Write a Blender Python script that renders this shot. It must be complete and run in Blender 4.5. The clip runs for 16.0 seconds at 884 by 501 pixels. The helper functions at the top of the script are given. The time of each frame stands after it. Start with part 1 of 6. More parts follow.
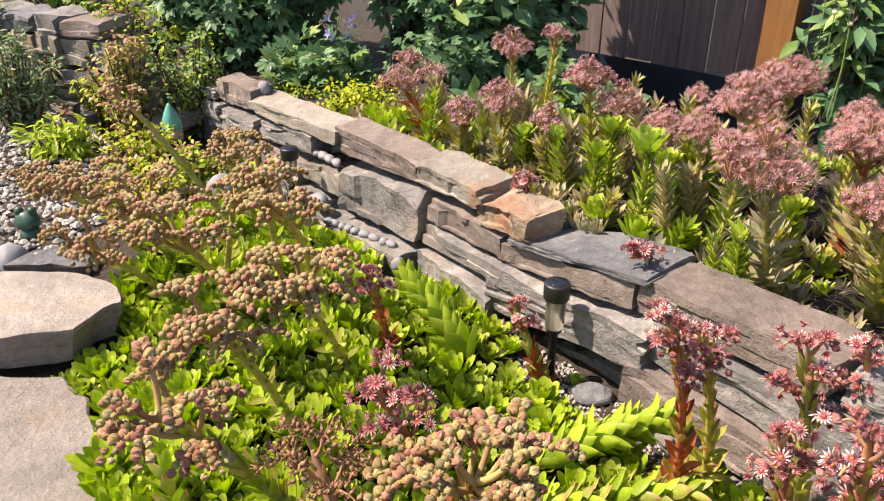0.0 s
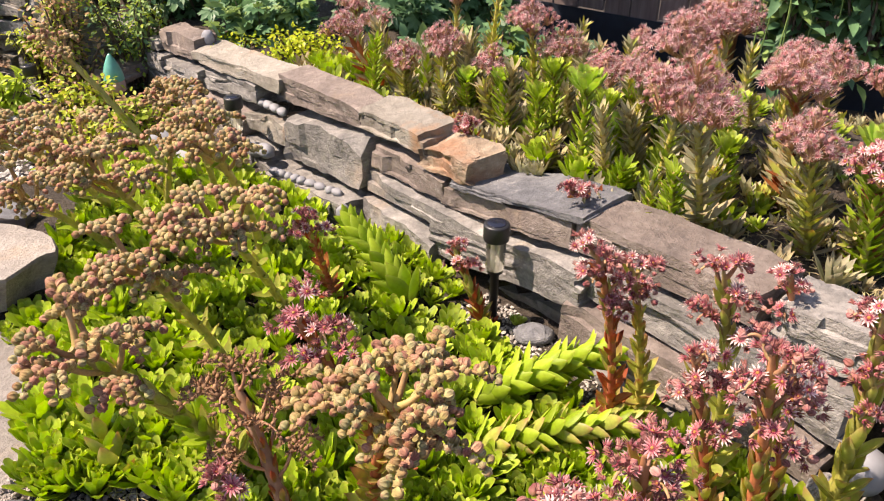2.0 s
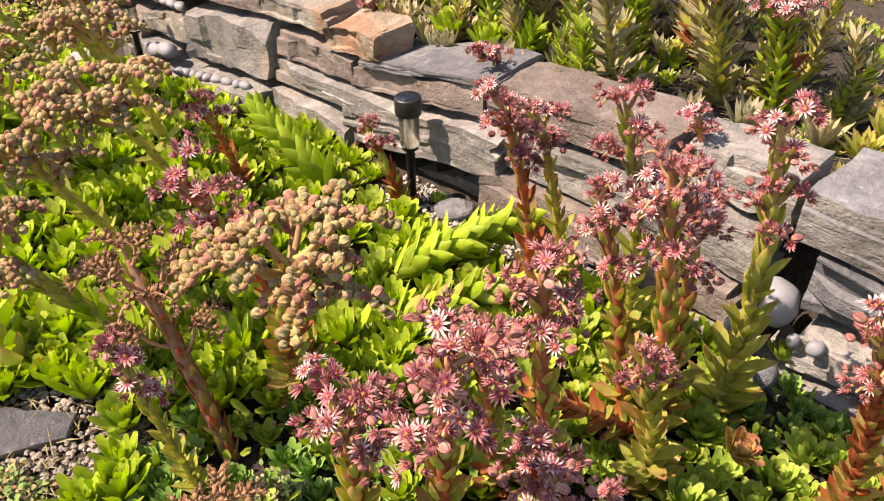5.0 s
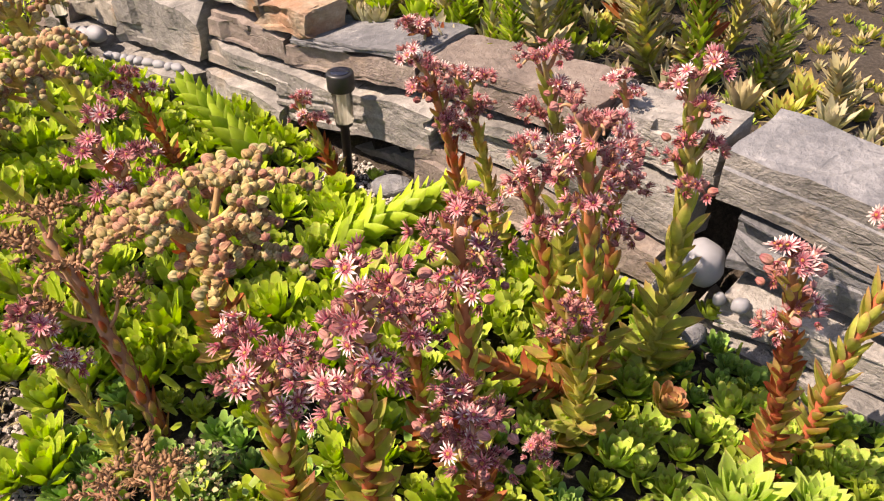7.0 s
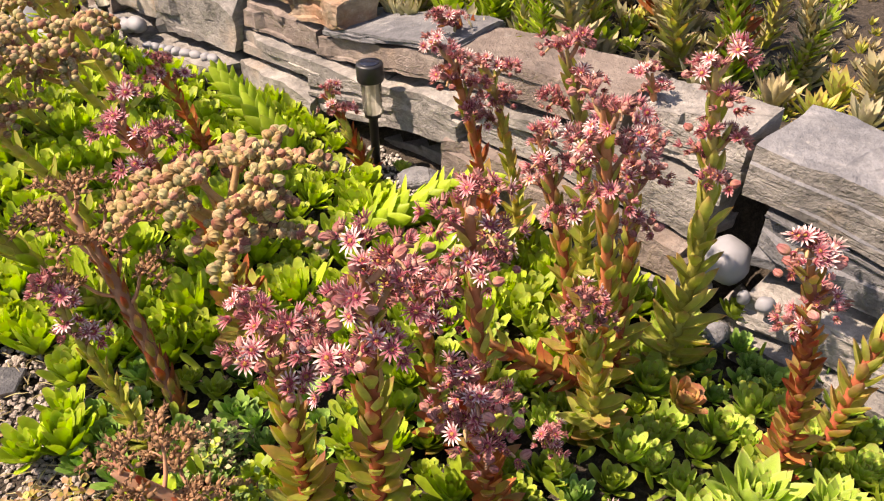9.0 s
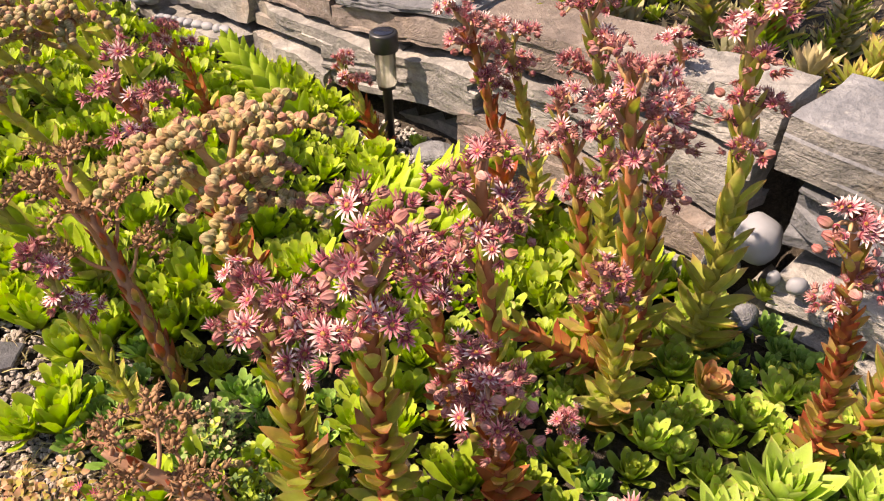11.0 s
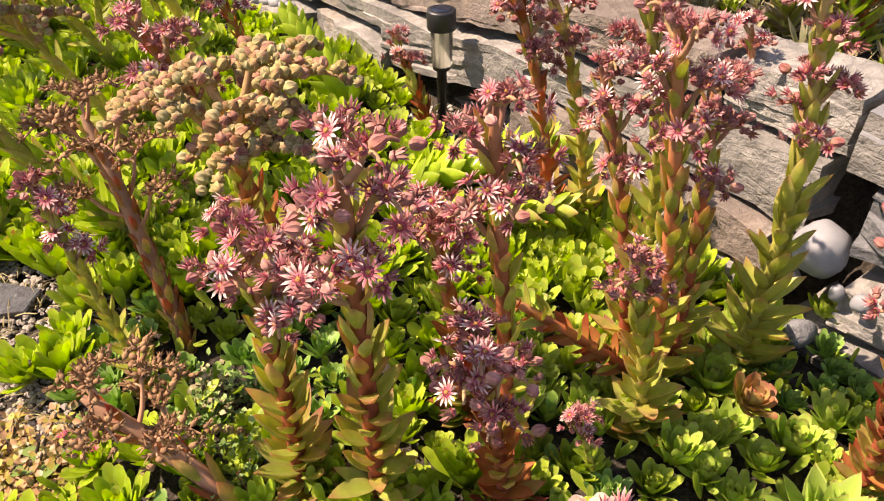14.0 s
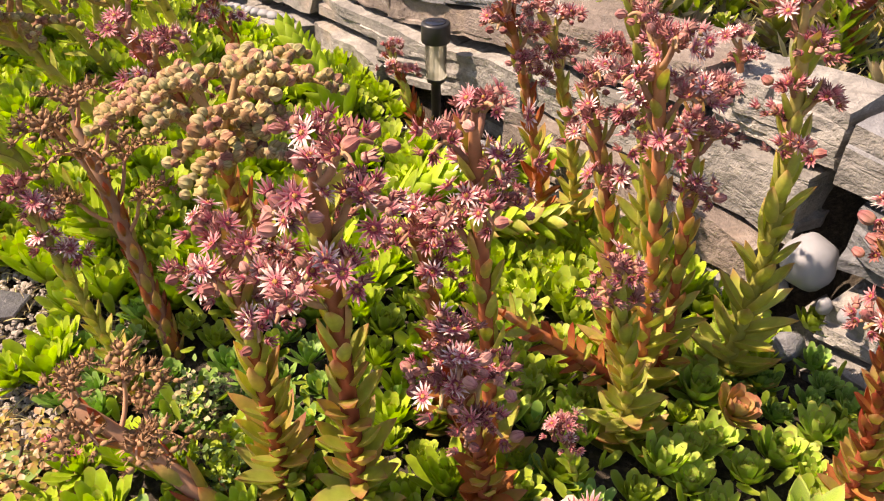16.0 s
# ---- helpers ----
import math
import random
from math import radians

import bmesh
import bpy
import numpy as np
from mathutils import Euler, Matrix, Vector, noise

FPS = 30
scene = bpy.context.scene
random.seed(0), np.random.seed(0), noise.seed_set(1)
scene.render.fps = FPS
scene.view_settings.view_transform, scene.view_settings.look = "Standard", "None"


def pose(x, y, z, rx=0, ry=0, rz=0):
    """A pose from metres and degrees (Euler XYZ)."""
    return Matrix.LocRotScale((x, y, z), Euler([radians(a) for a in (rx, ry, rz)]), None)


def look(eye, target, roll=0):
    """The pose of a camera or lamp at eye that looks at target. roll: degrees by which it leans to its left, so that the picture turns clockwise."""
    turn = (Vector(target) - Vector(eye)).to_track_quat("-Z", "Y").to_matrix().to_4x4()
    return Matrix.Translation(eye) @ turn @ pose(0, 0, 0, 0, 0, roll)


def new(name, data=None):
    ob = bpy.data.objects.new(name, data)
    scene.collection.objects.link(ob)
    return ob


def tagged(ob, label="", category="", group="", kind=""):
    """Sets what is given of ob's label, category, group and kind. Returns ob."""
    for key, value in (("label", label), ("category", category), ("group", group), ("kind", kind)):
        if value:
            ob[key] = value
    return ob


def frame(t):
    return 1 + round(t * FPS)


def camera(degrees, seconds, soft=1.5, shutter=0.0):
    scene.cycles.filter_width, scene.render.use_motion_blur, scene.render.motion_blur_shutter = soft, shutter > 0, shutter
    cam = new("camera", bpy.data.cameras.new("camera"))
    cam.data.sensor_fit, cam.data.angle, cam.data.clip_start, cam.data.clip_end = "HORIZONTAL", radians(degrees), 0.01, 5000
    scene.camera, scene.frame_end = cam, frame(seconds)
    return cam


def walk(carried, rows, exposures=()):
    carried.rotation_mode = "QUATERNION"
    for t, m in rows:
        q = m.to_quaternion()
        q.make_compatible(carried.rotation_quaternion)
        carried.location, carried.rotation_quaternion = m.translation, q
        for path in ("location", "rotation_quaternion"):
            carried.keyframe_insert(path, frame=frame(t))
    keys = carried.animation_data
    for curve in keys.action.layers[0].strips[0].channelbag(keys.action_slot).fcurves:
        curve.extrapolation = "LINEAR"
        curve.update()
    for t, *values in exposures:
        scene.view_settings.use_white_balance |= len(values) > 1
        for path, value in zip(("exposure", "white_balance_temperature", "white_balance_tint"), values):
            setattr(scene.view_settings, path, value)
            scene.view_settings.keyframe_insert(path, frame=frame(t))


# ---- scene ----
cam = camera(59.2, 16.0, soft=1.15)
METRES, EYE, TILT, LEAN, TURN = 0.48, 1.05, -28.0, 0.0, 0.0
ROWS = [
    (0.0, 0.0, 0.0, 0.0, 0.0, 0.0, -0.0),
    (0.5, 0.0413, -0.0059, -0.0192, -0.5, -0.48, 0.18),
    (1.0, 0.0827, -0.0086, -0.0377, -1.14, -1.16, 0.38),
    (1.5, 0.1095, -0.003, -0.0615, -1.77, -1.98, 0.59),
    (2.0, 0.1244, 0.0079, -0.0832, -2.32, -2.84, 0.86),
    (2.5, 0.1491, 0.0139, -0.1088, -2.87, -3.78, 1.29),
    (3.0, 0.1651, 0.0225, -0.1401, -3.53, -4.76, 1.99),
    (3.5, 0.1855, 0.0401, -0.1721, -4.25, -5.79, 2.77),
    (4.0, 0.196, 0.0496, -0.1959, -5.07, -6.95, 3.55),
    (4.5, 0.2141, 0.0625, -0.2344, -5.94, -8.12, 4.25),
    (5.0, 0.234, 0.0623, -0.2636, -6.84, -9.16, 4.89),
    (7.5, 0.3122, 0.0191, -0.3595, -10.62, -9.99, 5.96),
    (8.0, 0.3275, 0.0031, -0.3674, -9.68, -9.59, 5.4),
    (8.5, 0.3382, 0.0199, -0.3872, -8.53, -9.48, 5.01),
    (9.0, 0.3392, 0.0234, -0.3911, -7.51, -9.54, 4.79),
    (9.5, 0.3477, 0.0239, -0.3932, -6.72, -9.73, 4.67),
    (12.0, 0.3848, 0.2107, -0.4844, -5.17, -10.92, 3.78),
    (12.5, 0.397, 0.2321, -0.5128, -4.16, -10.19, 2.99),
    (13.0, 0.414, 0.2481, -0.5371, -2.91, -9.66, 2.11),
    (13.5, 0.438, 0.2524, -0.5568, -1.52, -9.54, 1.25),
    (14.0, 0.4805, 0.2369, -0.5505, -0.18, -9.55, 0.53),
    (14.5, 0.5196, 0.2329, -0.5596, 0.63, -9.4, 0.16),
    (15.0, 0.5213, 0.2367, -0.5668, 0.84, -9.04, -0.02),
    (15.5, 0.5187, 0.2294, -0.5682, 0.55, -8.65, -0.01),
    (16.0, 0.5157, 0.2276, -0.566, 0.0, -8.41, 0.02),
]
walk(cam, [(t, pose(0, 0, EYE, TILT, LEAN, TURN) @ pose(METRES * x, METRES * y, METRES * z, 90 + pitch, roll, yaw)) for t, x, y, z, yaw, pitch, roll in ROWS], [(0.0, 1.00, 7300, 19), (4.0, 1.04, 7600, 22), (9.0, 1.11, 7900, 22), (16.0, 1.20, 8200, 22)])

# ---------------------------------------------------------------- world and sun
SUN_TO = Vector((-0.58, 0.03, 0.81)).normalized()
world = bpy.data.worlds.new("sky")
scene.world = world
world.use_nodes = True
wn = world.node_tree.nodes
wl = world.node_tree.links
sky = wn.new("ShaderNodeTexSky")
sky.sky_type = "NISHITA"
sky.sun_disc = False
sky.sun_elevation = math.asin(SUN_TO.z)
sky.sun_rotation = math.atan2(SUN_TO.x, SUN_TO.y)
wl.new(sky.outputs["Color"], wn["Background"].inputs["Color"])
wn["Background"].inputs["Strength"].default_value = 0.12
sun = new("sun", bpy.data.lights.new("sun", "SUN"))
sun.data.energy = 5.0
sun.data.angle = radians(0.55)
sun.data.color = (1.0, 0.92, 0.80)
sun.matrix_world = look(SUN_TO * 20, (0, 0, 0))


# ---------------------------------------------------------------- materials
def material(name):
    m = bpy.data.materials.new(name)
    m.use_nodes = True
    nt = m.node_tree
    return m, nt, nt.nodes["Principled BSDF"], nt.nodes["Material Output"]


def ramp(nt, fac, stops):
    r = nt.nodes.new("ShaderNodeValToRGB")
    el = r.color_ramp.elements
    while len(el) < len(stops):
        el.new(0.5)
    for e, (p, c) in zip(el, stops):
        e.position, e.color = p, (*c, 1)
    nt.links.new(fac, r.inputs["Fac"])
    return r.outputs["Color"]


def mixc(nt, fac, a, b, mode="MIX"):
    m = nt.nodes.new("ShaderNodeMix")
    m.data_type, m.blend_type = "RGBA", mode
    for sock, v in ((m.inputs[0], fac), (m.inputs[6], a), (m.inputs[7], b)):
        if hasattr(v, "is_linked"):
            nt.links.new(v, sock)
        elif isinstance(v, tuple):
            sock.default_value = (*v, 1)
        else:
            sock.default_value = v
    return m.outputs[2]


def maths(nt, op, a, b=0.0, c=0.0):
    m = nt.nodes.new("ShaderNodeMath")
    m.operation = op
    for sock, v in zip(m.inputs, (a, b, c)):
        if hasattr(v, "is_linked"):
            nt.links.new(v, sock)
        else:
            sock.default_value = v
    return m.outputs[0]


def noise_tex(nt, scale, detail=4.0, rough=0.55, stretch=None, coord="Object"):
    tc = nt.nodes.new("ShaderNodeTexCoord")
    out = tc.outputs[coord]
    if stretch:
        mp = nt.nodes.new("ShaderNodeMapping")
        mp.inputs["Scale"].default_value = stretch
        nt.links.new(out, mp.inputs["Vector"])
        out = mp.outputs["Vector"]
    n = nt.nodes.new("ShaderNodeTexNoise")
    n.inputs["Scale"].default_value = scale
    n.inputs["Detail"].default_value = detail
    n.inputs["Roughness"].default_value = rough
    nt.links.new(out, n.inputs["Vector"])
    return n.outputs["Fac"]


def bump(nt, bsdf, height, strength, distance):
    b = nt.nodes.new("ShaderNodeBump")
    b.inputs["Strength"].default_value = strength
    b.inputs["Distance"].default_value = distance
    nt.links.new(height, b.inputs["Height"])
    nt.links.new(b.outputs["Normal"], bsdf.inputs["Normal"])


def chance(nt):
    """A random number for each piece and each object."""
    o = nt.nodes.new("ShaderNodeObjectInfo").outputs["Random"]
    g = nt.nodes.new("ShaderNodeNewGeometry").outputs["Random Per Island"]
    return maths(nt, "FRACT", maths(nt, "ADD", o, g))


def plant(name, along, vary, rough=0.42, glow=0.3, grain=90.0, edge=None, spread=0.55, stripes=0, fuzz=0.0):
    """Leaf or petal: colours along its length, a second colour by chance, light shining through."""
    m, nt, bsdf, out = material(name)
    uv = nt.nodes.new("ShaderNodeSeparateXYZ")
    nt.links.new(nt.nodes.new("ShaderNodeTexCoord").outputs["UV"], uv.inputs[0])
    col = ramp(nt, uv.outputs[1], along)
    rnd = chance(nt)
    col = mixc(nt, maths(nt, "MULTIPLY", rnd, spread), col, vary)
    if edge:
        away = maths(nt, "ABSOLUTE", maths(nt, "SUBTRACT", uv.outputs[0], 0.5))
        col = mixc(nt, maths(nt, "MULTIPLY", maths(nt, "POWER", maths(nt, "MULTIPLY", away, 2.0), 3.0), 0.55), col, edge)
    n = noise_tex(nt, grain, 3.0)
    col = mixc(nt, 0.55, col, ramp(nt, n, [(0.25, (0.45, 0.45, 0.45)), (0.75, (1.0, 1.0, 1.0))]), "MULTIPLY")
    if stripes:
        wave = maths(nt, "SINE", maths(nt, "MULTIPLY", uv.outputs[0], stripes * 2 * math.pi))
        rib = ramp(nt, maths(nt, "MULTIPLY_ADD", wave, 0.5, 0.5), [(0.0, (0.66, 0.60, 0.58)), (0.4, (1.0, 1.0, 1.0))])
        fade = ramp(nt, uv.outputs[1], [(0.25, (0.0, 0.0, 0.0)), (0.5, (1.0, 1.0, 1.0))])
        col = mixc(nt, fade, col, mixc(nt, 1.0, col, rib, "MULTIPLY"))
    # each piece a little lighter or darker
    hv = nt.nodes.new("ShaderNodeHueSaturation")
    nt.links.new(maths(nt, "MULTIPLY_ADD", rnd, 0.5, 0.78), hv.inputs["Value"])
    nt.links.new(col, hv.inputs["Color"])
    col = hv.outputs["Color"]
    nt.links.new(col, bsdf.inputs["Base Color"])
    bsdf.inputs["Roughness"].default_value = rough
    bsdf.inputs["Specular IOR Level"].default_value = 0.32
    bsdf.inputs["Sheen Weight"].default_value = fuzz
    bsdf.inputs["Sheen Roughness"].default_value = 0.45
    bsdf.inputs["Sheen Tint"].default_value = (1.0, 0.93, 0.84, 1.0)
    bump(nt, bsdf, n, 0.25, 0.002)
    tr = nt.nodes.new("ShaderNodeBsdfTranslucent")
    nt.links.new(col, tr.inputs["Color"])
    mx = nt.nodes.new("ShaderNodeMixShader")
    mx.inputs[0].default_value = glow
    nt.links.new(bsdf.outputs[0], mx.inputs[1])
    nt.links.new(tr.outputs[0], mx.inputs[2])
    nt.links.new(mx.outputs[0], out.inputs["Surface"])
    return m


def rock(name, tones, stain=None, strata=1.0, stain_at=0.62, rough=0.85):
    """Stone: uneven tone, faint layers, cracks, stains and pale lichen."""
    m, nt, bsdf, out = material(name)
    big = noise_tex(nt, 7.0, 6.0, 0.65)
    lay = noise_tex(nt, 11.0, 4.0, 0.62, (0.8, 0.8, 2.0))
    fine = noise_tex(nt, 190.0, 4.0, 0.75)
    mid = noise_tex(nt, 45.0, 5.0, 0.7)
    tone = maths(nt, "ADD", maths(nt, "MULTIPLY", lay, 0.24), maths(nt, "MULTIPLY_ADD", mid, 0.32, maths(nt, "MULTIPLY", big, 0.44)))
    col = ramp(nt, tone, [(0.36, tones[0]), (0.5, tones[1]), (0.64, tones[2])])
    if stain:
        s = noise_tex(nt, 5.5, 5.0, 0.65)
        col = mixc(nt, ramp(nt, s, [(stain_at - 0.07, (0, 0, 0)), (stain_at + 0.08, (0.85, 0.85, 0.85))]), col, stain)
    sp = noise_tex(nt, 30.0, 6.0, 0.8)
    col = mixc(nt, ramp(nt, sp, [(0.58, (0, 0, 0)), (0.72, (0.45, 0.45, 0.45))]), col, (0.56, 0.54, 0.5))
    # thin dark cracks that follow the layers
    tc = nt.nodes.new("ShaderNodeTexCoord")
    mp = nt.nodes.new("ShaderNodeMapping")
    mp.inputs["Scale"].default_value = (2.2, 2.2, 13.0)
    nt.links.new(tc.outputs["Object"], mp.inputs["Vector"])
    warp = nt.nodes.new("ShaderNodeMix")
    warp.data_type = "VECTOR"
    warp.inputs[0].default_value = 0.6
    wn_ = nt.nodes.new("ShaderNodeTexNoise")
    wn_.inputs["Scale"].default_value = 1.5
    nt.links.new(mp.outputs["Vector"], wn_.inputs["Vector"])
    nt.links.new(mp.outputs["Vector"], warp.inputs[4])
    nt.links.new(wn_.outputs["Color"], warp.inputs[5])
    vo = nt.nodes.new("ShaderNodeTexVoronoi")
    vo.feature = "DISTANCE_TO_EDGE"
    nt.links.new(warp.outputs[1], vo.inputs["Vector"])
    crack = ramp(nt, vo.outputs["Distance"], [(0.0, (0.0, 0.0, 0.0)), (0.035, (1.0, 1.0, 1.0))])
    keep = ramp(nt, noise_tex(nt, 4.0, 3.0), [(0.45, (1.0, 1.0, 1.0)), (0.6, (0.25, 0.25, 0.25))])
    crack = mixc(nt, 1.0, crack, keep, "LIGHTEN")
    col = mixc(nt, 0.24 * min(1.0, strata), col, crack, "MULTIPLY")
    col = mixc(nt, 0.5, col, ramp(nt, fine, [(0.3, (0.6, 0.6, 0.6)), (0.7, (1.0, 1.0, 1.0))]), "MULTIPLY")
    rnd = nt.nodes.new("ShaderNodeObjectInfo").outputs["Random"]
    isl = nt.nodes.new("ShaderNodeNewGeometry").outputs["Random Per Island"]
    hv = nt.nodes.new("ShaderNodeHueSaturation")
    nt.links.new(maths(nt, "MULTIPLY_ADD", maths(nt, "FRACT", maths(nt, "ADD", rnd, isl)), 0.42, 0.78), hv.inputs["Value"])
    nt.links.new(col, hv.inputs["Color"])
    nt.links.new(hv.outputs["Color"], bsdf.inputs["Base Color"])
    bsdf.inputs["Roughness"].default_value = rough
    bsdf.inputs["Specular IOR Level"].default_value = 0.3
    h = maths(nt, "ADD", maths(nt, "MULTIPLY", lay, strata), maths(nt, "MULTIPLY_ADD", fine, 0.16, maths(nt, "MULTIPLY", mid, 0.75)))
    h = maths(nt, "MULTIPLY_ADD", crack, 0.22 * strata, h)
    # broken plates: each a little higher or lower, lighter or darker
    mp2 = nt.nodes.new("ShaderNodeMapping")
    mp2.inputs["Scale"].default_value = (11.0, 11.0, 24.0)
    nt.links.new(tc.outputs["Object"], mp2.inputs["Vector"])
    wn2 = nt.nodes.new("ShaderNodeTexNoise")
    wn2.inputs["Scale"].default_value = 1.1
    wn2.inputs["Detail"].default_value = 4.0
    nt.links.new(mp2.outputs["Vector"], wn2.inputs["Vector"])
    warp2 = nt.nodes.new("ShaderNodeMix")
    warp2.data_type, warp2.blend_type = "RGBA", "LINEAR_LIGHT"
    warp2.inputs[0].default_value = 0.55
    nt.links.new(mp2.outputs["Vector"], warp2.inputs[6])
    nt.links.new(wn2.outputs["Color"], warp2.inputs[7])
    cell = nt.nodes.new("ShaderNodeTexVoronoi")
    nt.links.new(warp2.outputs[2], cell.inputs["Vector"])
    tone2 = nt.nodes.new("ShaderNodeSeparateColor")
    nt.links.new(cell.outputs["Color"], tone2.inputs[0])
    plate = tone2.outputs[0]
    h = maths(nt, "MULTIPLY_ADD", plate, 0.55 * strata, h)
    flat = maths(nt, "MULTIPLY_ADD", plate, 0.3 * min(1.0, strata), 1.0 - 0.17 * min(1.0, strata))
    hv2 = nt.nodes.new("ShaderNodeHueSaturation")
    nt.links.new(flat, hv2.inputs["Value"])
    nt.links.new(hv.outputs["Color"], hv2.inputs["Color"])
    nt.links.new(hv2.outputs["Color"], bsdf.inputs["Base Color"])
    bump(nt, bsdf, h, 0.7, 0.018)
    return m


def plain(name, col, rough=0.5, metal=0.0, grain=40.0, dark=0.6, bumps=0.15):
    m, nt, bsdf, out = material(name)
    n = noise_tex(nt, grain, 4.0)
    c = mixc(nt, 1.0, col, ramp(nt, n, [(0.3, (dark, dark, dark)), (0.7, (1.0, 1.0, 1.0))]), "MULTIPLY")
    nt.links.new(c, bsdf.inputs["Base Color"])
    bsdf.inputs["Roughness"].default_value = rough
    bsdf.inputs["Metallic"].default_value = metal
    bump(nt, bsdf, n, bumps, 0.003)
    return m


GREY_ROCK = rock("grey_slate", [(0.115, 0.112, 0.110), (0.238, 0.226, 0.214), (0.375, 0.354, 0.330)], (0.36, 0.29, 0.23), 0.9, 0.68)
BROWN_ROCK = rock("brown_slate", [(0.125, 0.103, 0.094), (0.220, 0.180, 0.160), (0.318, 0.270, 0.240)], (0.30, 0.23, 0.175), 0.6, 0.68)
TAN_ROCK = rock("tan_sandstone", [(0.165, 0.146, 0.120), (0.262, 0.238, 0.204), (0.345, 0.322, 0.282)], (0.36, 0.18, 0.08), 0.6, 0.64)
RUST_ROCK = rock("rusty_sandstone", [(0.167, 0.136, 0.106), (0.317, 0.246, 0.176), (0.440, 0.387, 0.317)], (0.30, 0.155, 0.09), 0.6, 0.62)
SLATE_ROCK = rock("blue_slate", [(0.090, 0.093, 0.103), (0.168, 0.171, 0.184), (0.275, 0.276, 0.285)], (0.26, 0.235, 0.21), 0.7, 0.7)
DARK_SLATE = rock("dark_slate", [(0.045, 0.047, 0.054), (0.085, 0.087, 0.096), (0.15, 0.15, 0.155)], None, 0.3)
FLAG_ROCK = rock("flagstone", [(0.172, 0.155, 0.142), (0.267, 0.241, 0.219), (0.353, 0.323, 0.292)], (0.34, 0.26, 0.19), 0.25, 0.62)
PEBBLE = plain("pebble", (0.265, 0.27, 0.295), 0.65, grain=14.0, dark=0.68, bumps=0.12)
GRAVEL = rock("gravel", [(0.26, 0.235, 0.21), (0.47, 0.435, 0.395), (0.66, 0.62, 0.57)], None, 0.05)
GRIT = rock("grit", [(0.20, 0.165, 0.14), (0.36, 0.31, 0.27), (0.56, 0.51, 0.46)], None, 0.05)

LIME = plant("lime_leaf", [(0.0, (0.46, 0.56, 0.08)), (0.35, (0.43, 0.63, 0.03)), (0.9, (0.56, 0.73, 0.06)), (1.0, (0.62, 0.60, 0.10))], (0.58, 0.70, 0.06), rough=0.45, glow=0.6, spread=0.5, edge=(0.66, 0.78, 0.16))
BRIGHT = plant("bright_green_leaf", [(0.0, (0.46, 0.56, 0.10)), (0.4, (0.37, 0.56, 0.04)), (0.95, (0.52, 0.66, 0.10)), (1.0, (0.58, 0.48, 0.12))], (0.62, 0.67, 0.07), rough=0.45, glow=0.58, spread=0.5, edge=(0.62, 0.74, 0.24))
DEEP = plant("deep_green_leaf", [(0.0, (0.28, 0.46, 0.10)), (0.4, (0.18, 0.43, 0.06)), (0.95, (0.32, 0.55, 0.13)), (1.0, (0.38, 0.34, 0.12))], (0.38, 0.56, 0.10), rough=0.42, glow=0.45, edge=(0.48, 0.66, 0.26))
PALE = plant("pale_green_leaf", [(0.0, (0.56, 0.68, 0.10)), (0.5, (0.56, 0.80, 0.13)), (0.92, (0.64, 0.80, 0.17)), (1.0, (0.66, 0.52, 0.20))], (0.62, 0.76, 0.14), rough=0.42, glow=0.62, spread=0.4, edge=(0.74, 0.80, 0.36))
STEMLEAF = plant("stem_leaf", [(0.0, (0.62, 0.62, 0.12)), (0.35, (0.57, 0.68, 0.13)), (0.75, (0.64, 0.66, 0.14)), (1.0, (0.68, 0.30, 0.18))], (0.62, 0.61, 0.14), rough=0.42, glow=0.56, spread=0.4, edge=(0.70, 0.54, 0.26))
ORANGELEAF = plant("orange_stem_leaf", [(0.0, (0.60, 0.62, 0.12)), (0.4, (0.68, 0.58, 0.14)), (0.8, (0.72, 0.42, 0.20)), (1.0, (0.66, 0.18, 0.15))], (0.62, 0.64, 0.12), rough=0.45, glow=0.58, spread=0.5, edge=(0.74, 0.42, 0.26))
REDLEAF = plant("red_stem_leaf", [(0.0, (0.56, 0.34, 0.07)), (0.4, (0.58, 0.18, 0.07)), (1.0, (0.56, 0.07, 0.05))], (0.58, 0.36, 0.09), rough=0.5, glow=0.52, edge=(0.50, 0.10, 0.07))
DRYLEAF = plant("dry_leaf", [(0.0, (0.50, 0.40, 0.20)), (0.5, (0.64, 0.56, 0.34)), (1.0, (0.54, 0.38, 0.24))], (0.50, 0.48, 0.22), rough=0.65, glow=0.4)
GREYLEAF = plant("grey_green_leaf", [(0.0, (0.48, 0.48, 0.25)), (0.5, (0.54, 0.56, 0.31)), (1.0, (0.60, 0.52, 0.37))], (0.62, 0.56, 0.38), rough=0.6, glow=0.45)
YELLOW = plant("yellow_sedum_leaf", [(0.0, (0.45, 0.52, 0.03)), (1.0, (0.70, 0.70, 0.04))], (0.55, 0.64, 0.04), glow=0.45)
# two leaf greens: fence-side shade and sunlit foliage are partly put into them
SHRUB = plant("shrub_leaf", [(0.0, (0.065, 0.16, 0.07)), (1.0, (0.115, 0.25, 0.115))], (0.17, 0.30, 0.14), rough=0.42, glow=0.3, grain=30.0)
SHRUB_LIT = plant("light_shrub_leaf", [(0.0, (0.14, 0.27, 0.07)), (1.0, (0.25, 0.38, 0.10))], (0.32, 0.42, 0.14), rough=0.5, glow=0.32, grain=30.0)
REDSEDUM = plant("reddish_sedum_leaf", [(0.0, (0.30, 0.34, 0.09)), (1.0, (0.50, 0.28, 0.17))], (0.52, 0.22, 0.16), glow=0.35)
